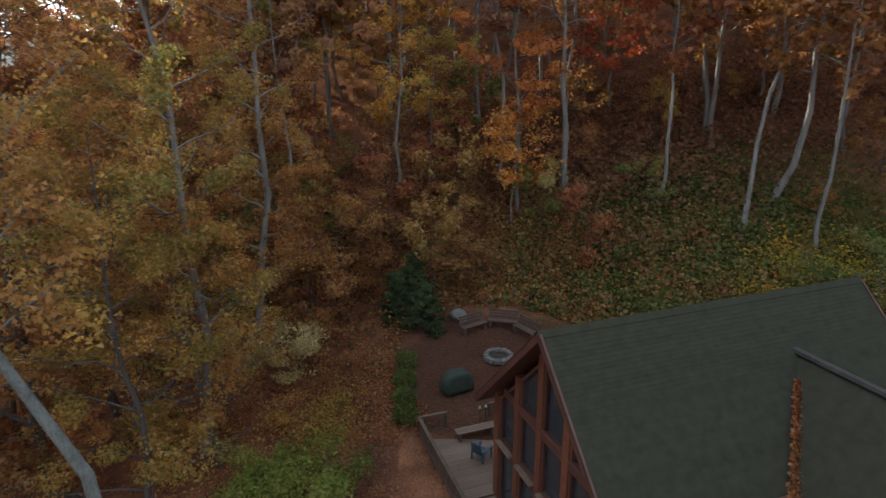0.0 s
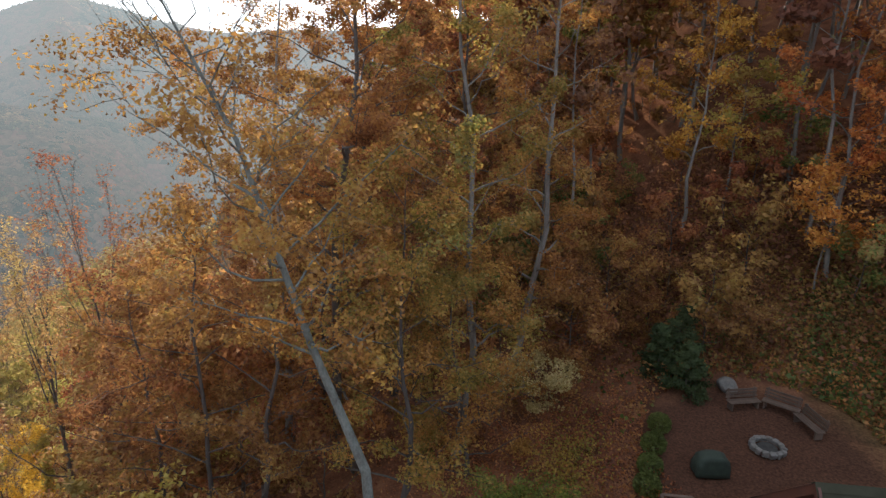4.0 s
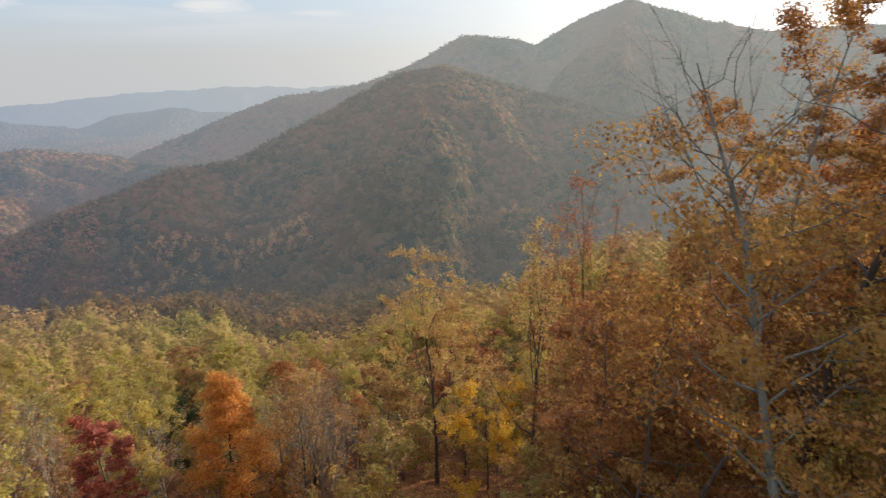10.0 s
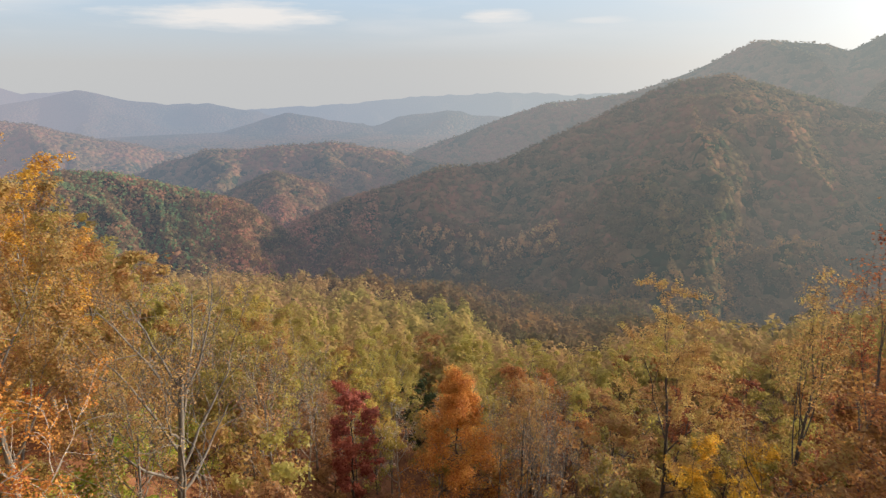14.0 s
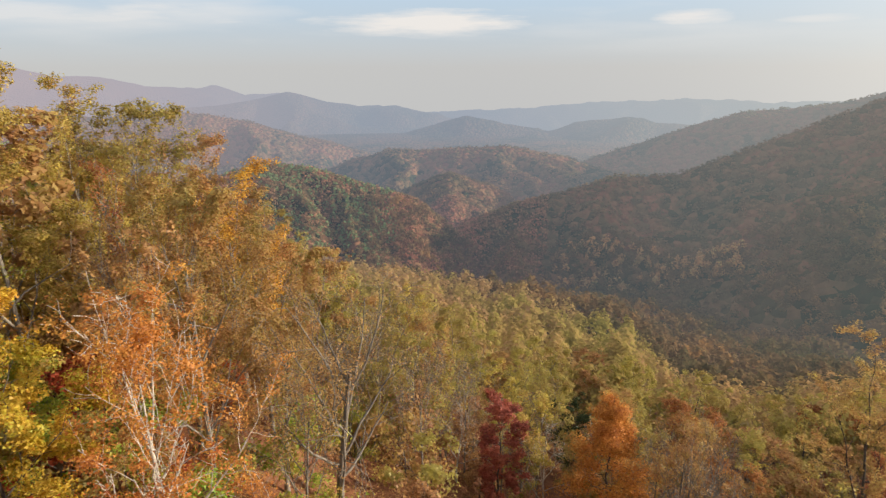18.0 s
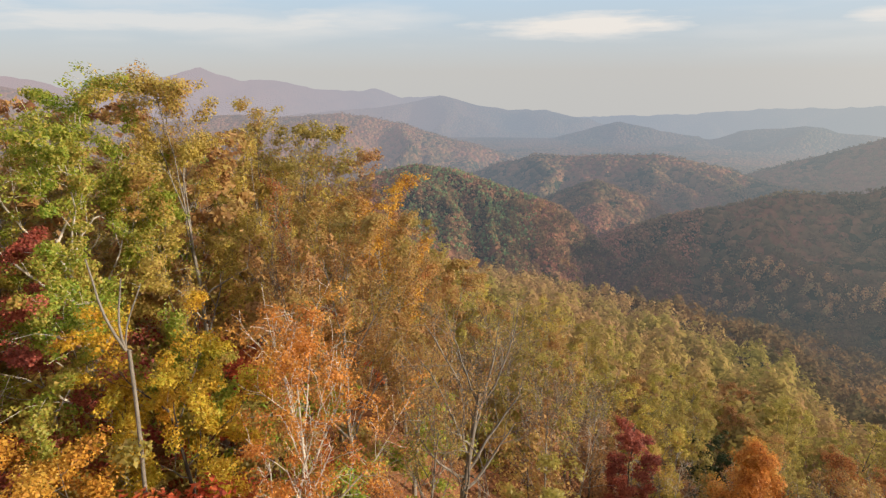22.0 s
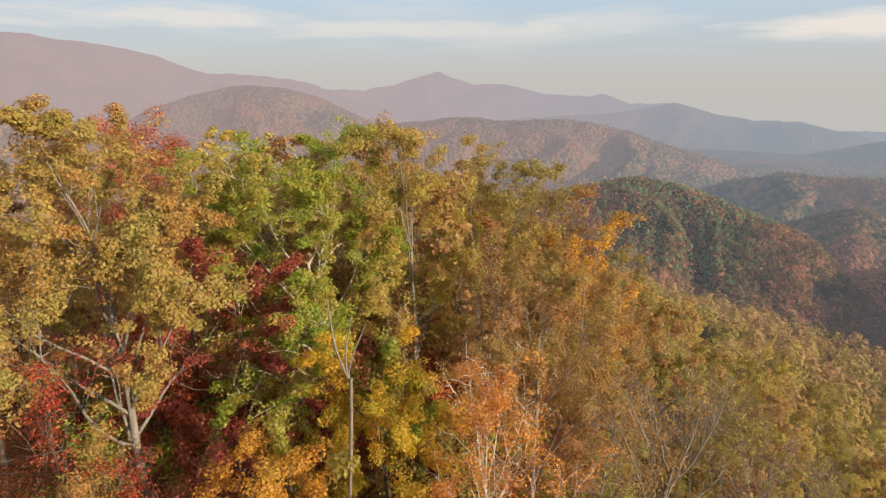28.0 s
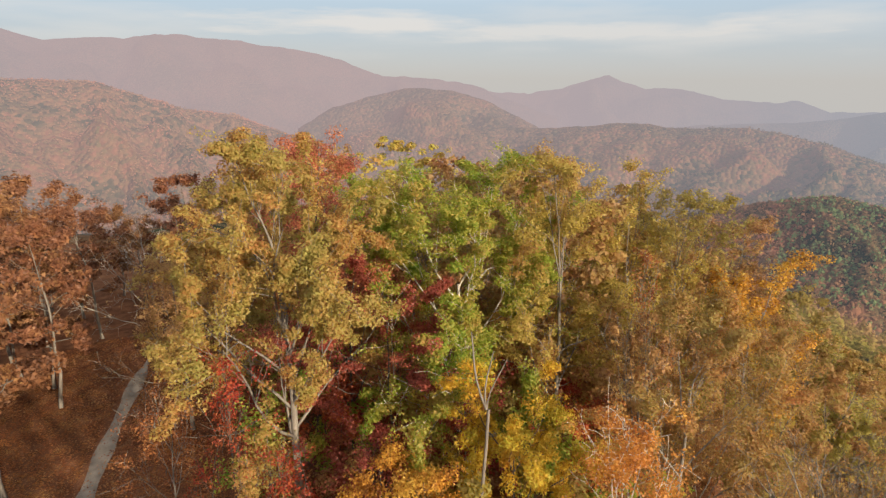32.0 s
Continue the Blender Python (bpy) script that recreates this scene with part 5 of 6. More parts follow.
# the heading and reach at which the near slope breaks off into the valley
BREAK_AZ = (40, 64, 77, 82, 85, 88, 90.5, 95, 101, 106, 120, 165)
BREAK_R = (240, 240, 180, 168, 200, 240, 285, 295, 330, 355, 400, 460)


def far_woods(r0, r1, az0, az1, count, quads, crown_r, crown_h, leaf, seed, rough=0.32, near=None):
    """Treetops of the far woods, one sheet of many small clumps."""
    rng = np.random.default_rng(seed)
    az = np.radians(rng.uniform(az0, az1, count))
    r = np.sqrt(rng.uniform(r0 ** 2, r1 ** 2, count))
    if near is not None:
        keep = (r < np.interp(np.degrees(az), BREAK_AZ, BREAK_R)) == near
        az, r, count = az[keep], r[keep], int(keep.sum())
    x, y = -np.sin(az) * r, np.cos(az) * r
    z = land(x, y)
    size = rng.uniform(0.6, 1.0, count) + 0.55 * rng.uniform(0, 1, count) ** 3
    d = rng.normal(size=(count, quads, 3))
    d /= np.linalg.norm(d, axis=2)[:, :, None]
    d *= rng.uniform(0.55, 1.08, (count, quads, 1))
    d[:, :, 2] = np.abs(d[:, :, 2]) * 1.25 - 0.2
    taper = 1.12 - 0.45 * np.clip(d[:, :, 2:3], 0, 1)
    pts = d * np.array([crown_r, crown_r, crown_h]) * np.concatenate([taper, taper, np.ones_like(taper)], 2) * size[:, None, None]
    pts += np.stack([x, y, z + crown_h * (1.1 if crown_h > 4 else 0.45) * size], 1)[:, None]
    nrm = d + rng.normal(0, rough, d.shape)
    nrm = (nrm / np.linalg.norm(nrm, axis=2)[:, :, None]).reshape(-1, 3)
    p = pts.reshape(-1, 3)
    u = np.cross(nrm, rng.normal(size=nrm.shape))
    u /= np.linalg.norm(u, axis=1)[:, None] + 1e-9
    w = np.cross(nrm, u)
    s = (leaf * np.repeat(size, quads) * rng.uniform(0.6, 1.3, len(p)))[:, None]
    v = np.stack([p - u * s - w * s * 0.7, p + u * s - w * s * 0.5, p + w * s], 1)
    return v.reshape(-1, 3)


def woods_thing(name, label, sheets, mat=None):
    v = np.concatenate(sheets)
    ob = new(name, mesh_np(name, v, np.arange(len(v)).reshape(-1, 3), (mat or WOODS,), smooth=False, tris=True))
    return tagged(ob, label, "woods", kind="stuff")


woods_thing("valley_woods", "autumn treetops of brown, gold and green filling the valley", [
    far_woods(110, 210, 44, 150, 560, 330, 4.3, 6.8, 0.46, 41, 0.2, near=True),
    far_woods(200, 470, 44, 165, 4500, 74, 4.0, 6.0, 0.78, 42, 0.2, near=True),
])
woods_thing("vale_woods", "woods with a few yellow crowns in the deep valley, hill shade painted in", [
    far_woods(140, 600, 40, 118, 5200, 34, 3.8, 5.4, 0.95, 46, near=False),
], WOODS_VALE_SHADED)
woods_thing("slope_woods", "hazy autumn woods on the far slopes, shade painted into their colour", [
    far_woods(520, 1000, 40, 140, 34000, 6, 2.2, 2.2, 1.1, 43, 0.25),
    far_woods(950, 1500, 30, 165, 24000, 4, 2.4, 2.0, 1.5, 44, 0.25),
], WOODS_SLOPE_SHADED)
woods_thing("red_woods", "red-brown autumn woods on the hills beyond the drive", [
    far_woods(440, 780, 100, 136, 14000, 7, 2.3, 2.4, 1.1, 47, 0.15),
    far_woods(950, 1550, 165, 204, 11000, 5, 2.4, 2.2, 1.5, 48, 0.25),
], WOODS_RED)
woods_thing("pale_woods", "pale yellow and orange crowns at the foot of the mountain, sunlight painted in", [
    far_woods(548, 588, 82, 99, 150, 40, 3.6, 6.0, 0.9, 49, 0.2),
], WOODS_SUNLIT)
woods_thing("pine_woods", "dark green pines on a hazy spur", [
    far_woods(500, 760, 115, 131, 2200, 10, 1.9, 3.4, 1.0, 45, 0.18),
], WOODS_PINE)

# ---------------------------------------------------------------- the drive
def path_strip(name, pts, width, mat, label, lift=0.05, cross=5, seed=1, ragged=0.25):
    """A strip laid on the land along a line of places, with ragged borders."""
    rng = np.random.default_rng(seed)
    pts = np.array(pts, float)
    s = np.linspace(0, len(pts) - 1, 70)
    x, y = np.interp(s, np.arange(len(pts)), pts[:, 0]), np.interp(s, np.arange(len(pts)), pts[:, 1])
    d = np.stack([np.gradient(x), np.gradient(y)], 1)
    d /= np.linalg.norm(d, axis=1)[:, None]
    side = np.stack([-d[:, 1], d[:, 0]], 1)
    t = np.linspace(-0.5, 0.5, cross)
    w = np.array(width)
    w = np.interp(s, np.linspace(0, len(pts) - 1, len(w)), w)
    jag = 1 + ragged * value_noise(s * 2.3, s * 0 + seed, seed)
    v = []
    for k, tt in enumerate(t):
        px, py = x + side[:, 0] * tt * w * jag, y + side[:, 1] * tt * w * jag
        edge = abs(tt) * 2
        v.append(np.stack([px, py, land(px, py) + lift * (1 - edge ** 4) - 0.02 * edge ** 4], 1))
    v = np.stack(v, 1)
    n, k = v.shape[:2]
    i = np.arange(n * k).reshape(n, k)
    q = np.stack([i[:-1, :-1], i[:-1, 1:], i[1:, 1:], i[1:, :-1]], -1).reshape(-1, 4)
    return tagged(new(name, mesh_np(name, v.reshape(-1, 3), q, (mat,))), label, "road", kind="structure")


path_strip("road", [(14.5, -22), (12.9, -36), (12.4, -43), (11.8, -52), (11.2, -59), (10.6, -65)], (2.4, 2.2, 2.1, 2.0, 1.6, 0.7), GRAVEL, "pale gravel drive strewn with fallen leaves", 0.06, 7, ragged=0.5)

# ---------------------------------------------------------------- the house
HOUSE = Matrix.Translation((4.56, 14.41, 0.0)) @ Matrix.Rotation(math.atan2(3.0, 12.3), 4, "Z")
RIDGE, EAVE, LONG = 9.0, 4.55, 12.7


def slab(bm, a, b, c, d, thick, bevel=0.0):
    """A board with the four given upper corners, thick downwards along its normal."""
    a, b, c, d = (Vector(p) for p in (a, b, c, d))
    nrm = (b - a).cross(d - a).normalized() * thick
    up = [bm.verts.new(p) for p in (a, b, c, d)]
    lo = [bm.verts.new(p - nrm) for p in (a, b, c, d)]
    bm.faces.new(up)
    bm.faces.new(lo[::-1])
    for i in range(4):
        j = (i + 1) % 4
        bm.faces.new((up[j], up[i], lo[i], lo[j]))
    return bm


def build_house():
    house = thing("log_cabin", HOUSE, "red-brown log cabin with a green shingle roof and tall gable windows", "house")
    # walls: side walls of stacked logs, gable walls of posts, beams and panes
    for y in (-4.0, 4.0):
        wall = part("side_wall", box(bmesh.new(), (LONG - 1.5, 0.22, 5.4), (LONG / 2, y, 2.3)), TRIM, house)
        for k in range(19):
            log = bmesh.new()
            rod(log, (0.6, y + math.copysign(0.06, y), -0.15 + k * 0.27), (LONG - 0.6, y + math.copysign(0.06, y), -0.15 + k * 0.27), 0.14, 8)
            part("log", log, LOG, wall)
    back = bmesh.new()
    box(back, (0.25, 7.9, 5.2), (LONG - 0.75, 0, 2.2))
    part("back_wall", back, LOG, house)
    gb = bmesh.new()
    vs = [gb.verts.new(p) for p in ((LONG - 0.7, -3.9, 4.8), (LONG - 0.7, 3.9, 4.8), (LONG - 0.7, 0, 8.6))]
    f = gb.faces.new(vs)
    ex = bmesh.ops.extrude_face_region(gb, geom=[f])["geom"]
    bmesh.ops.translate(gb, vec=(-0.2, 0, 0), verts=[e for e in ex if isinstance(e, bmesh.types.BMVert)])
    part("back_gable", gb, LOG, house)
    front = 0.75
    low = -0.3

    def rake(y):
        return RIDGE - 0.42 - abs(y)

    posts = (-3.9, -2.35, -0.8, 0.8, 2.35, 3.9)
    for y in posts:
        part("post", box(bmesh.new(), (0.34, 0.34, rake(y) - low + 0.1), (front, y, (rake(y) + low) / 2), bevel=0.02), LOG, house)
    for z in (low + 0.35, 2.75, 5.1):
        reach = min(3.9, RIDGE - 0.5 - z)
        part("cross_beam", box(bmesh.new(), (0.26, 2 * reach, 0.34), (front - 0.02, 0, z), bevel=0.02), TRIM, house)
    for (a, b) in zip(posts, posts[1:]):
        for z0, z1 in ((low + 0.5, 2.6), (2.95, 99.0)):
            ya, yb = a + 0.2, b - 0.2
            ta, tb = min(z1, rake(ya) - 0.25), min(z1, rake(yb) - 0.25)
            if z1 > 50:
                ta, tb = min(ta, 7.8), min(tb, 7.8)
            win = bmesh.new()
            for p, q in (((ya, z0), (yb, z0)), ((yb, z0), (yb, tb)), ((yb, tb), (ya, ta)), ((ya, ta), (ya, z0))):
                beam(win, (front - 0.05, p[0], p[1]), (front - 0.05, q[0], q[1]), 0.14, 0.10)
            w = part("window", win, TRIM, house)
            pane = bmesh.new()
            pane.faces.new([pane.verts.new((front + 0.02, *p)) for p in ((ya, z0), (ya, ta), (yb, tb), (yb, z0))])
            part("pane", pane, GLASS, w, "dark reflecting glass")
            part("sill", box(bmesh.new(), (0.24, yb - ya, 0.06), (front - 0.2, (ya + yb) / 2, z0 - 0.05), bevel=0.01), DECK, w, "pale wooden sill")
    # dark sheet that closes the gable behind the panes
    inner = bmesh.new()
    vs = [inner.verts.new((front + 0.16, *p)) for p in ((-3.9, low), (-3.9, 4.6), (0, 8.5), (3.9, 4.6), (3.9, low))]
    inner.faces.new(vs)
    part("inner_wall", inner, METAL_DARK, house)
    # roof
    drop = EAVE
    deep = RIDGE - drop

    def slope(sign):
        bm = bmesh.new()
        a, b = Vector((0, 0, RIDGE - 0.03)), Vector((LONG, 0, RIDGE - 0.03))
        c, d = Vector((LONG, sign * drop, deep - 0.03)), Vector((0, sign * drop, deep - 0.03))
        return slab(bm, *((d, c, b, a) if sign < 0 else (a, b, c, d)), 0.16)

    for sign in (-1, 1):
        rf = part("roof", slope(sign), TRIM, house, "green shingle roof slope")
        rows = 44
        nrm = Vector((0, sign, 1)).normalized()
        for k in range(rows):
            t0, t1 = k / rows, (k + 1.25) / rows
            p0, p1 = Vector((0, sign * drop * t0, RIDGE - drop * t0)), Vector((0, sign * drop * min(t1, 1.01), RIDGE - drop * min(t1, 1.01)))
            bm = bmesh.new()
            x0, x1 = -0.04, LONG + 0.04
            a, b = p0 + nrm * 0.004, p1 + nrm * 0.014
            vs = [bm.verts.new(p) for p in ((x0, a.y, a.z), (x1, a.y, a.z), (x1, b.y, b.z), (x0, b.y, b.z))]
            e = b - nrm * 0.012
            vs += [bm.verts.new(p) for p in ((x1, e.y, e.z), (x0, e.y, e.z))]
            bm.faces.new(vs[:4])
            bm.faces.new((vs[3], vs[2], vs[4], vs[5]))
            part("roofing_strip", bm, ROOF_GREEN, rf)
        for x in (0.02, LONG - 0.02):
            bm = bmesh.new()
            beam(bm, (x, 0, RIDGE - 0.12), (x, sign * (drop + 0.05), deep - 0.17), 0.07, 0.26)
            part("rake_board", bm, TRIM, house, "red-brown rake board")
        part("fascia", beam(bmesh.new(), (0.05, sign * drop, deep - 0.14), (LONG - 0.05, sign * drop, deep - 0.14), 0.05, 0.22), TRIM, house)
    cap = bmesh.new()
    for sign in (-1, 1):
        slab(cap, (-0.05, sign * 0.16, RIDGE - 0.12), (LONG + 0.05, sign * 0.16, RIDGE - 0.12), (LONG + 0.05, 0, RIDGE + 0.035), (-0.05, 0, RIDGE + 0.035), 0.02)
    part("ridge_cap", cap, ROOF_GREEN, house)
    # cross gable towards the drive
    cx, cz, half, out = 8.4, 7.55, 3.3, -7.2
    for sign in (-1, 1):
        bm = bmesh.new()
        a, b = Vector((cx, -(RIDGE - cz) + 0.1, cz)), Vector((cx, out, cz))
        c, d = Vector((cx + sign * half, out, cz - half)), Vector((cx + sign * half, -(RIDGE - cz) - half + 0.1, cz - half))
        slab(bm, *((a, b, c, d) if sign > 0 else (d, c, b, a)), 0.14)
        rf = part("roof", bm, ROOF_GREEN, house, "green shingle cross gable roof")
        part("rake_board", beam(bmesh.new(), (cx, out, cz - 0.1), (cx + sign * half, out, cz - half - 0.1), 0.06, 0.24), TRIM, house)
    rc = bmesh.new()
    rod(rc, (cx, -(RIDGE - cz) + 0.15, cz + 0.02), (cx, out, cz + 0.02), 0.13, 8)
    part("ridge_cap", rc, METAL_DARK, house, "dark metal ridge cap")
    for x in (cx - half + 0.5, cx + half - 0.5):
        part("wing_wall", box(bmesh.new(), (0.2, 2.9, 4.6), (x, -5.5, 1.9)), LOG, house)
    bm = bmesh.new()
    vs = [bm.verts.new(p) for p in ((cx - half + 0.4, -6.9, -0.4), (cx + half - 0.4, -6.9, -0.4), (cx + half - 0.4, -6.9, 4.4), (cx, -6.9, 7.2), (cx - half + 0.4, -6.9, 4.4))]
    f = bm.faces.new(vs)
    ex = bmesh.ops.extrude_face_region(bm, geom=[f])["geom"]
    bmesh.ops.translate(bm, vec=(0, 0.2, 0), verts=[e for e in ex if isinstance(e, bmesh.types.BMVert)])
    part("wing_gable", bm, LOG, house)
    for p in (-3.6, 3.6):
        part("foundation", box(bmesh.new(), (LONG - 1.6, 0.4, 0.9), (LONG / 2, p, -0.7)), STONE, house)
    # fallen leaves gathered in the valley of the roof
    rng = np.random.default_rng(5)
    n = 900
    t = rng.uniform(0.12, 1.0, n) ** 0.8
    wdt = 0.05 + 0.16 * t
    q = rng.normal(0, 1, n) * wdt
    x = cx - half * t + q
    c = np.stack([x, -(RIDGE - cz) - half * t - np.abs(q) * 0.2, cz - half * t + np.abs(q) * 0.55 + 0.05], 1)
    ob = new("fallen_leaves", leaf_mesh("fallen_leaves", c, 0.11, LEAF["rust"], rng))
    ob.matrix_world = HOUSE
    tagged(ob, "rust-brown leaves gathered in the roof valley", "leaves", kind="stuff")
    return house


build_house()


def build_deck():
    deck = thing("deck", HOUSE, "weathered timber deck with railing beside the log cabin", "deck")
    top = 0.25
    x0, x1, y0, y1 = -1.0, 5.4, 4.0, 8.7
    frame_bm = box(bmesh.new(), (x1 - x0 - 0.1, y1 - y0 - 0.1, 0.2), ((x0 + x1) / 2, (y0 + y1) / 2, top - 0.15))
    box(frame_bm, (1.5, 8.3, 0.2), (-0.2, -0.2, top - 0.15))
    fr = part("joists", frame_bm, RAILWOOD, deck)
    plank = box(bmesh.new(), (x1 - x0, 0.135, 0.04), bevel=0.005)
    me = bpy.data.meshes.new("plank")
    plank.to_mesh(me)
    plank.free()
    me.materials.append(DECK)
    n = int((y1 - y0) / 0.142)
    for k in range(n):
        ob = part("plank", me, None, deck)
        ob.location = ((x0 + x1) / 2, y0 + 0.07 + k * 0.142, top)
    short = box(bmesh.new(), (1.65, 0.135, 0.04), bevel=0.005)
    me2 = bpy.data.meshes.new("plank")
    short.to_mesh(me2)
    short.free()
    me2.materials.append(DECK)
    for k in range(57):
        ob = part("plank", me2, None, deck)
        ob.location = (-0.17, -4.12 + k * 0.142, top)
    runs = (((x0, -4.2), (x0, y1)), ((x0, y1), (0.3, y1)), ((2.4, y1), (x1, y1)), ((x1, y1), (x1, 4.6)))
    for (ax, ay), (bx, by) in runs:
        ln = math.hypot(bx - ax, by - ay)
        rail = part("top_rail", beam(bmesh.new(), (ax, ay, 1.17), (bx, by, 1.17), 0.16, 0.05, 0.006), RAILWOOD, deck, "brown weathered rail board")
        part("lower_rail", beam(bmesh.new(), (ax, ay, top + 0.12), (bx, by, top + 0.12), 0.05, 0.08), RAILWOOD, deck)
        k = max(1, round(ln / 1.7))
        for i in range(k + 1):
            t = i / k
            part("post", box(bmesh.new(), (0.1, 0.1, 1.7), (ax + (bx - ax) * t, ay + (by - ay) * t, 0.32), bevel=0.008), RAILWOOD, deck)
        m = int(ln / 0.16)
        for i in range(m):
            t = (i + 0.5) / m
            part("baluster", box(bmesh.new(), (0.035, 0.035, 0.78), (ax + (bx - ax) * t, ay + (by - ay) * t, 0.77)), RAILWOOD, rail)
    return deck


build_deck()


def build_bench(m, length, label, mat, back=True, group=""):
    b = thing("bench", m, label, "bench", group)
    for k in range(3):
        part("seat_board", box(bmesh.new(), (length, 0.14, 0.04), (0, -0.16 + 0.16 * k, 0.45), bevel=0.006), mat, b)
    if back:
        for k in range(3):
            part("back_board", box(bmesh.new(), (length, 0.035, 0.13), (0, 0.27 + 0.03 * k, 0.6 + 0.17 * k), bevel=0.006), mat, b)
    for x in (-length / 2 + 0.15, length / 2 - 0.15):
        part("leg", box(bmesh.new(), (0.09, 0.42, 0.43), (x, 0, 0.215), bevel=0.008), RAILWOOD, b)
        if back:
            part("back_post", beam(bmesh.new(), (x, 0.22, 0.4), (x, 0.36, 1.05), 0.08, 0.06), RAILWOOD, b)
    return b


build_bench(HOUSE @ pose(1.35, 7.7, 0.27), 1.9, "weathered wooden bench on the deck", DECK, False)
for k, (x, y, a) in enumerate(((5.3, 30.9, 28), (7.05, 31.05, -20), (8.15, 29.9, -62))):
    build_bench(pose(x, y, land_at(x, y), 0, 0, a), 1.75, "grey weathered wooden bench with a back beside a fire pit", RAILWOOD, True, "benches round the fire pit")


def build_fire_pit():
    x, y = 6.2, 28.0
    pit = thing("fire_pit", pose(x, y, land_at(x, y)), "round fire pit ringed with pale stones", "fire pit")
    rng = random.Random(3)
    for k in range(14):
        a = k * 2 * math.pi / 14
        bm = bmesh.new()
        box(bm, (0.26, 0.30, 0.3), (0, 0, 0.13), bevel=0.05)
        for v in bm.verts:
            v.co += Vector((rng.uniform(-0.025, 0.025) for _ in range(3)))
        ob = part("stone", bm, STONE, pit)
        ob.location, ob.rotation_euler = (math.cos(a) * 0.68, math.sin(a) * 0.68, 0), (0, 0, a)
    ash = bmesh.new()
    bmesh.ops.create_cone(ash, cap_ends=True, segments=20, radius1=0.55, radius2=0.45, depth=0.12, matrix=Matrix.Translation((0, 0, 0.04)))
    part("ash_bed", ash, CHAR, pit, "charred black ash")


build_fire_pit()


def ball_leaves(rng, n, r, squash=0.9):
    d = rng.normal(size=(n, 3))
    d /= np.linalg.norm(d, axis=1)[:, None]
    d[:, 2] = np.abs(d[:, 2]) * 1.6 - 0.55
    d /= np.linalg.norm(d, axis=1)[:, None]
    return d * r * rng.uniform(0.86, 1.04, (n, 1)) * np.array([1, 1, squash]) + np.array([0, 0, r * squash * 0.75])


def build_boxwood(k, x, y, r):
    rng = np.random.default_rng(300 + k)
    b = thing("boxwood", pose(x, y, land_at(x, y)), "clipped round green boxwood beside the deck", "shrub", "clipped boxwoods")
    stems = Wood()
    for i in range(5):
        a = i * 1.26
        stems.tube([(0, 0, -0.1), (0.15 * math.cos(a), 0.15 * math.sin(a), r * 0.5), (r * 0.6 * math.cos(a), r * 0.6 * math.sin(a), r * 1.1)], (0.03, 0.02, 0.008), 4)
    part("stems", stems.mesh("stems", BARK_DARK), None, b)
    pts = np.concatenate([ball_leaves(rng, 1500, r), ball_leaves(rng, 700, r * 0.8)])
    part("foliage", leaf_mesh("foliage", pts, 0.085, LEAF["shrub"], rng), None, b)


for k, (x, y) in enumerate(((1.24, 28.0), (1.05, 26.4), (0.98, 24.9), (0.95, 23.55))):
    build_boxwood(k, x, y, 0.58 + 0.03 * (k % 2))


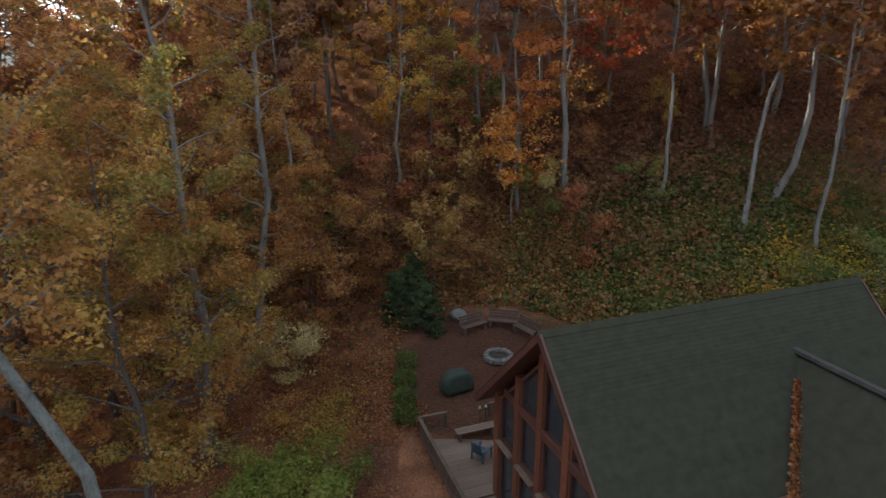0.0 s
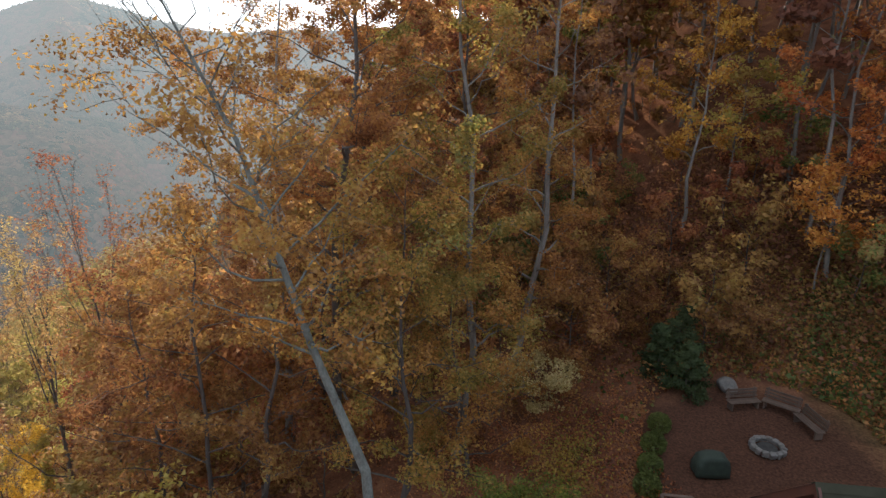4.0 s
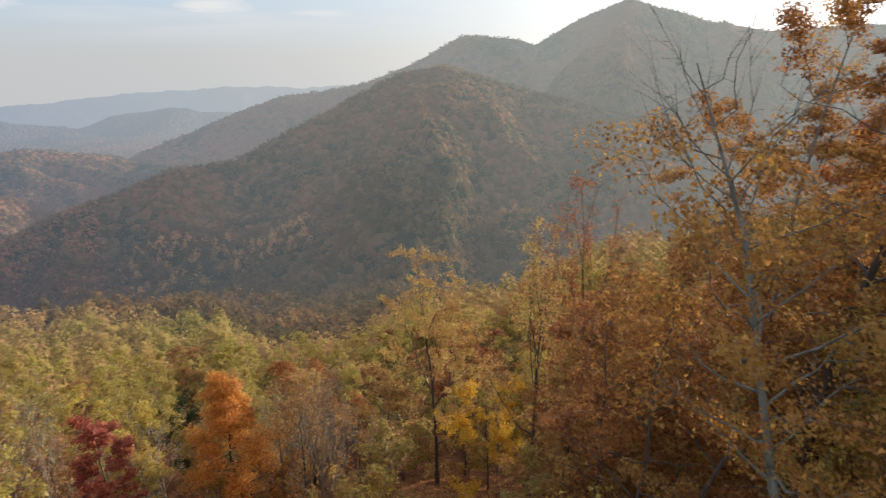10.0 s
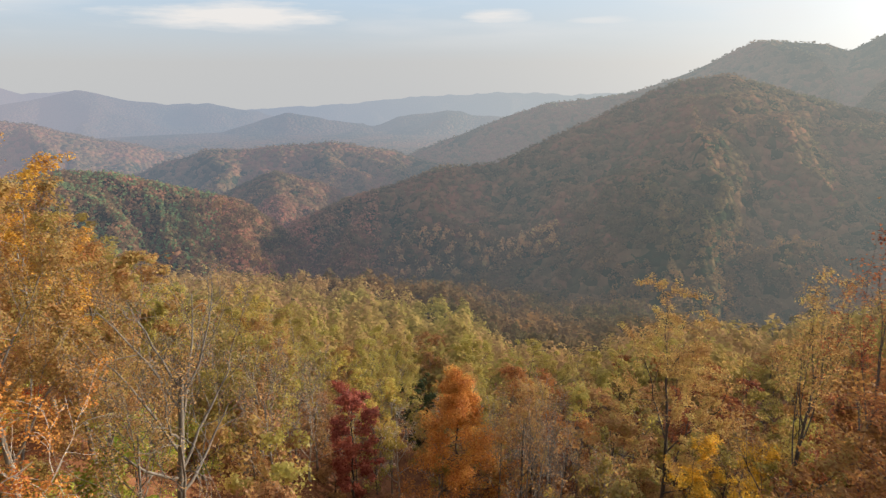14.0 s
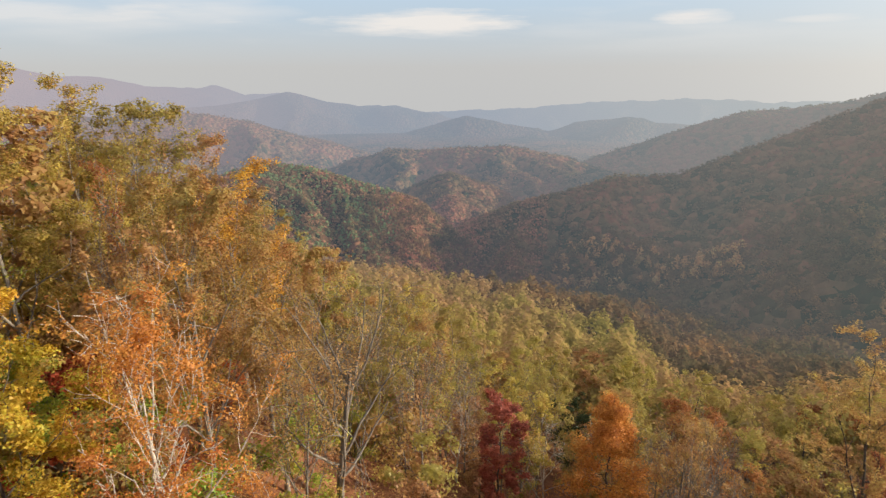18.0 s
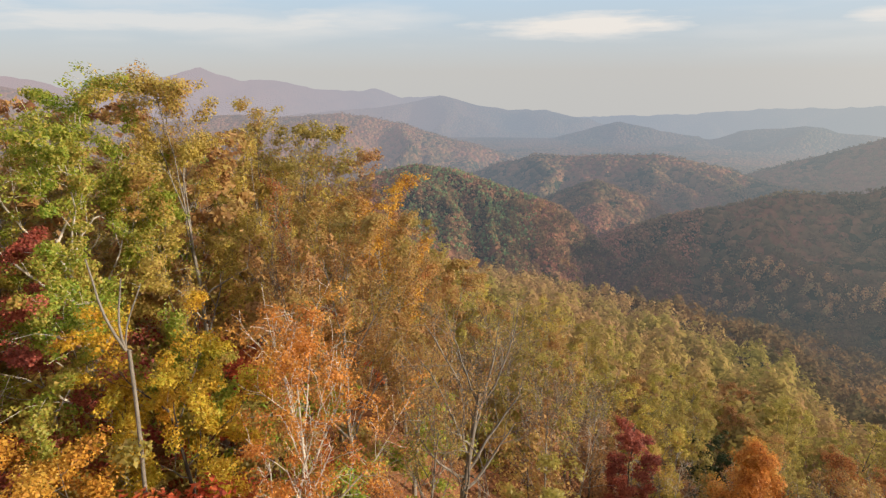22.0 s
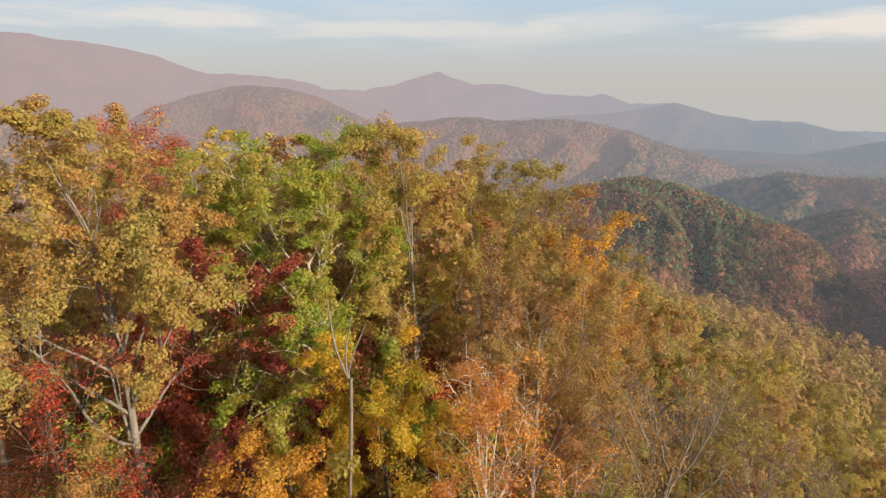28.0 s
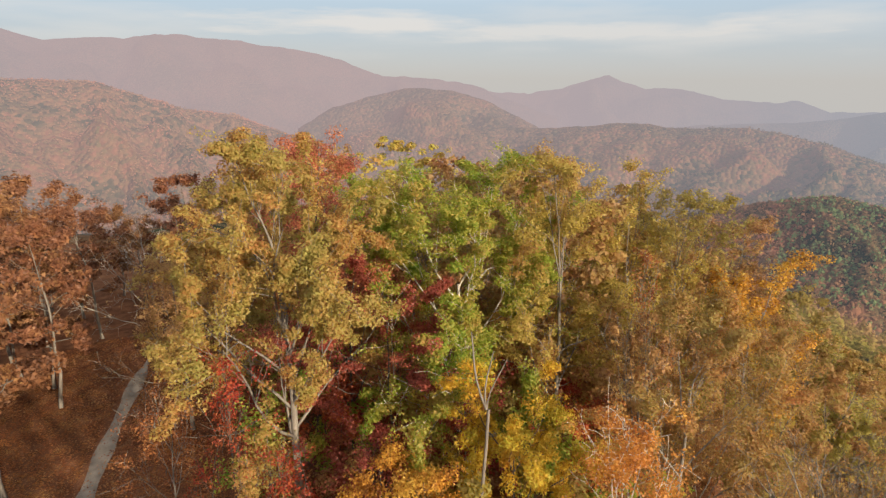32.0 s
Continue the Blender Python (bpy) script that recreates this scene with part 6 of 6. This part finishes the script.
def build_cover():
    x, y = 3.6, 25.5
    c = thing("covered_grill", pose(x, y, land_at(x, y), 0, 0, 20), "grill under a dark green fabric cover", "grill")
    bm = box(bmesh.new(), (1.5, 0.8, 1.0), (0, 0, 0.6))
    bmesh.ops.subdivide_edges(bm, edges=bm.edges[:], cuts=4, use_grid_fill=True)
    rng = random.Random(8)
    for v in bm.verts:
        f = 1 - 0.28 * max(0, v.co.z - 0.5) ** 1.5
        v.co.x, v.co.y = v.co.x * f + rng.uniform(-0.03, 0.03), v.co.y * f + rng.uniform(-0.03, 0.03)
        v.co.z -= 0.22 * (abs(v.co.x) / 0.75) ** 3 * (v.co.z > 0.9)
    for f in bm.faces:
        f.smooth = True
    part("cover", bm, FABRIC_GREEN, c)
    for sx in (-0.6, 0.6):
        for sy in (-0.3, 0.3):
            part("leg", rod(bmesh.new(), (sx, sy, 0), (sx, sy, 0.2), 0.03), METAL_DARK, c)


build_cover()


def build_chair():
    # stand-in chair for an unclear blue-grey thing on the deck
    c = thing("deck_chair", HOUSE @ pose(1.0, 6.2, 0.27, 0, 0, 120), "dull blue slatted deck chair standing in for a blue-grey thing on the weathered deck", "chair")
    for k in range(5):
        part("seat_slat", box(bmesh.new(), (0.5, 0.09, 0.025), (0, -0.2 + 0.1 * k, 0.38 - 0.025 * k), bevel=0.004), PLASTIC_BLUE, c)
        part("back_slat", beam(bmesh.new(), (-0.2 + 0.1 * k, 0.24, 0.3), (-0.22 + 0.11 * k, 0.5, 1.0 - 0.02 * abs(k - 2)), 0.085, 0.022), PLASTIC_BLUE, c)
    for x in (-0.29, 0.29):
        part("armrest", box(bmesh.new(), (0.11, 0.7, 0.025), (x, 0.0, 0.56), bevel=0.004), PLASTIC_BLUE, c)
        part("leg", box(bmesh.new(), (0.04, 0.09, 0.56), (x, -0.28, 0.28)), PLASTIC_BLUE, c)
        part("leg", beam(bmesh.new(), (x, 0.32, 0.0), (x, 0.28, 0.56), 0.04, 0.09), PLASTIC_BLUE, c)


build_chair()


def build_boulder():
    x, y = 4.6, 32.3
    u = thing("boulder", pose(x, y, land_at(x, y)), "grey boulder at the edge of the yard", "rock")
    bm = bmesh.new()
    bmesh.ops.create_icosphere(bm, subdivisions=3, radius=0.55)
    for v in bm.verts:
        v.co *= 1 + 0.25 * noise.noise(v.co * 2.1)
        v.co.z = v.co.z * 0.8 + 0.3
    part("stone", bm, STONE, u)


build_boulder()


def build_lantern(x, y):
    l = thing("path_light", HOUSE @ pose(x, y, 0.27), "small metal post light at the deck edge", "lamp", "post lights on the deck")
    part("post", rod(bmesh.new(), (0, 0, 0), (0, 0, 0.95), 0.025), METAL_DARK, l)
    part("cap", rod(bmesh.new(), (0, 0, 0.95), (0, 0, 1.05), 0.07, 10, 0.03), METAL_LIGHT, l, "bright metal cap")


build_lantern(1.85, 8.4)
build_lantern(2.15, 8.4)
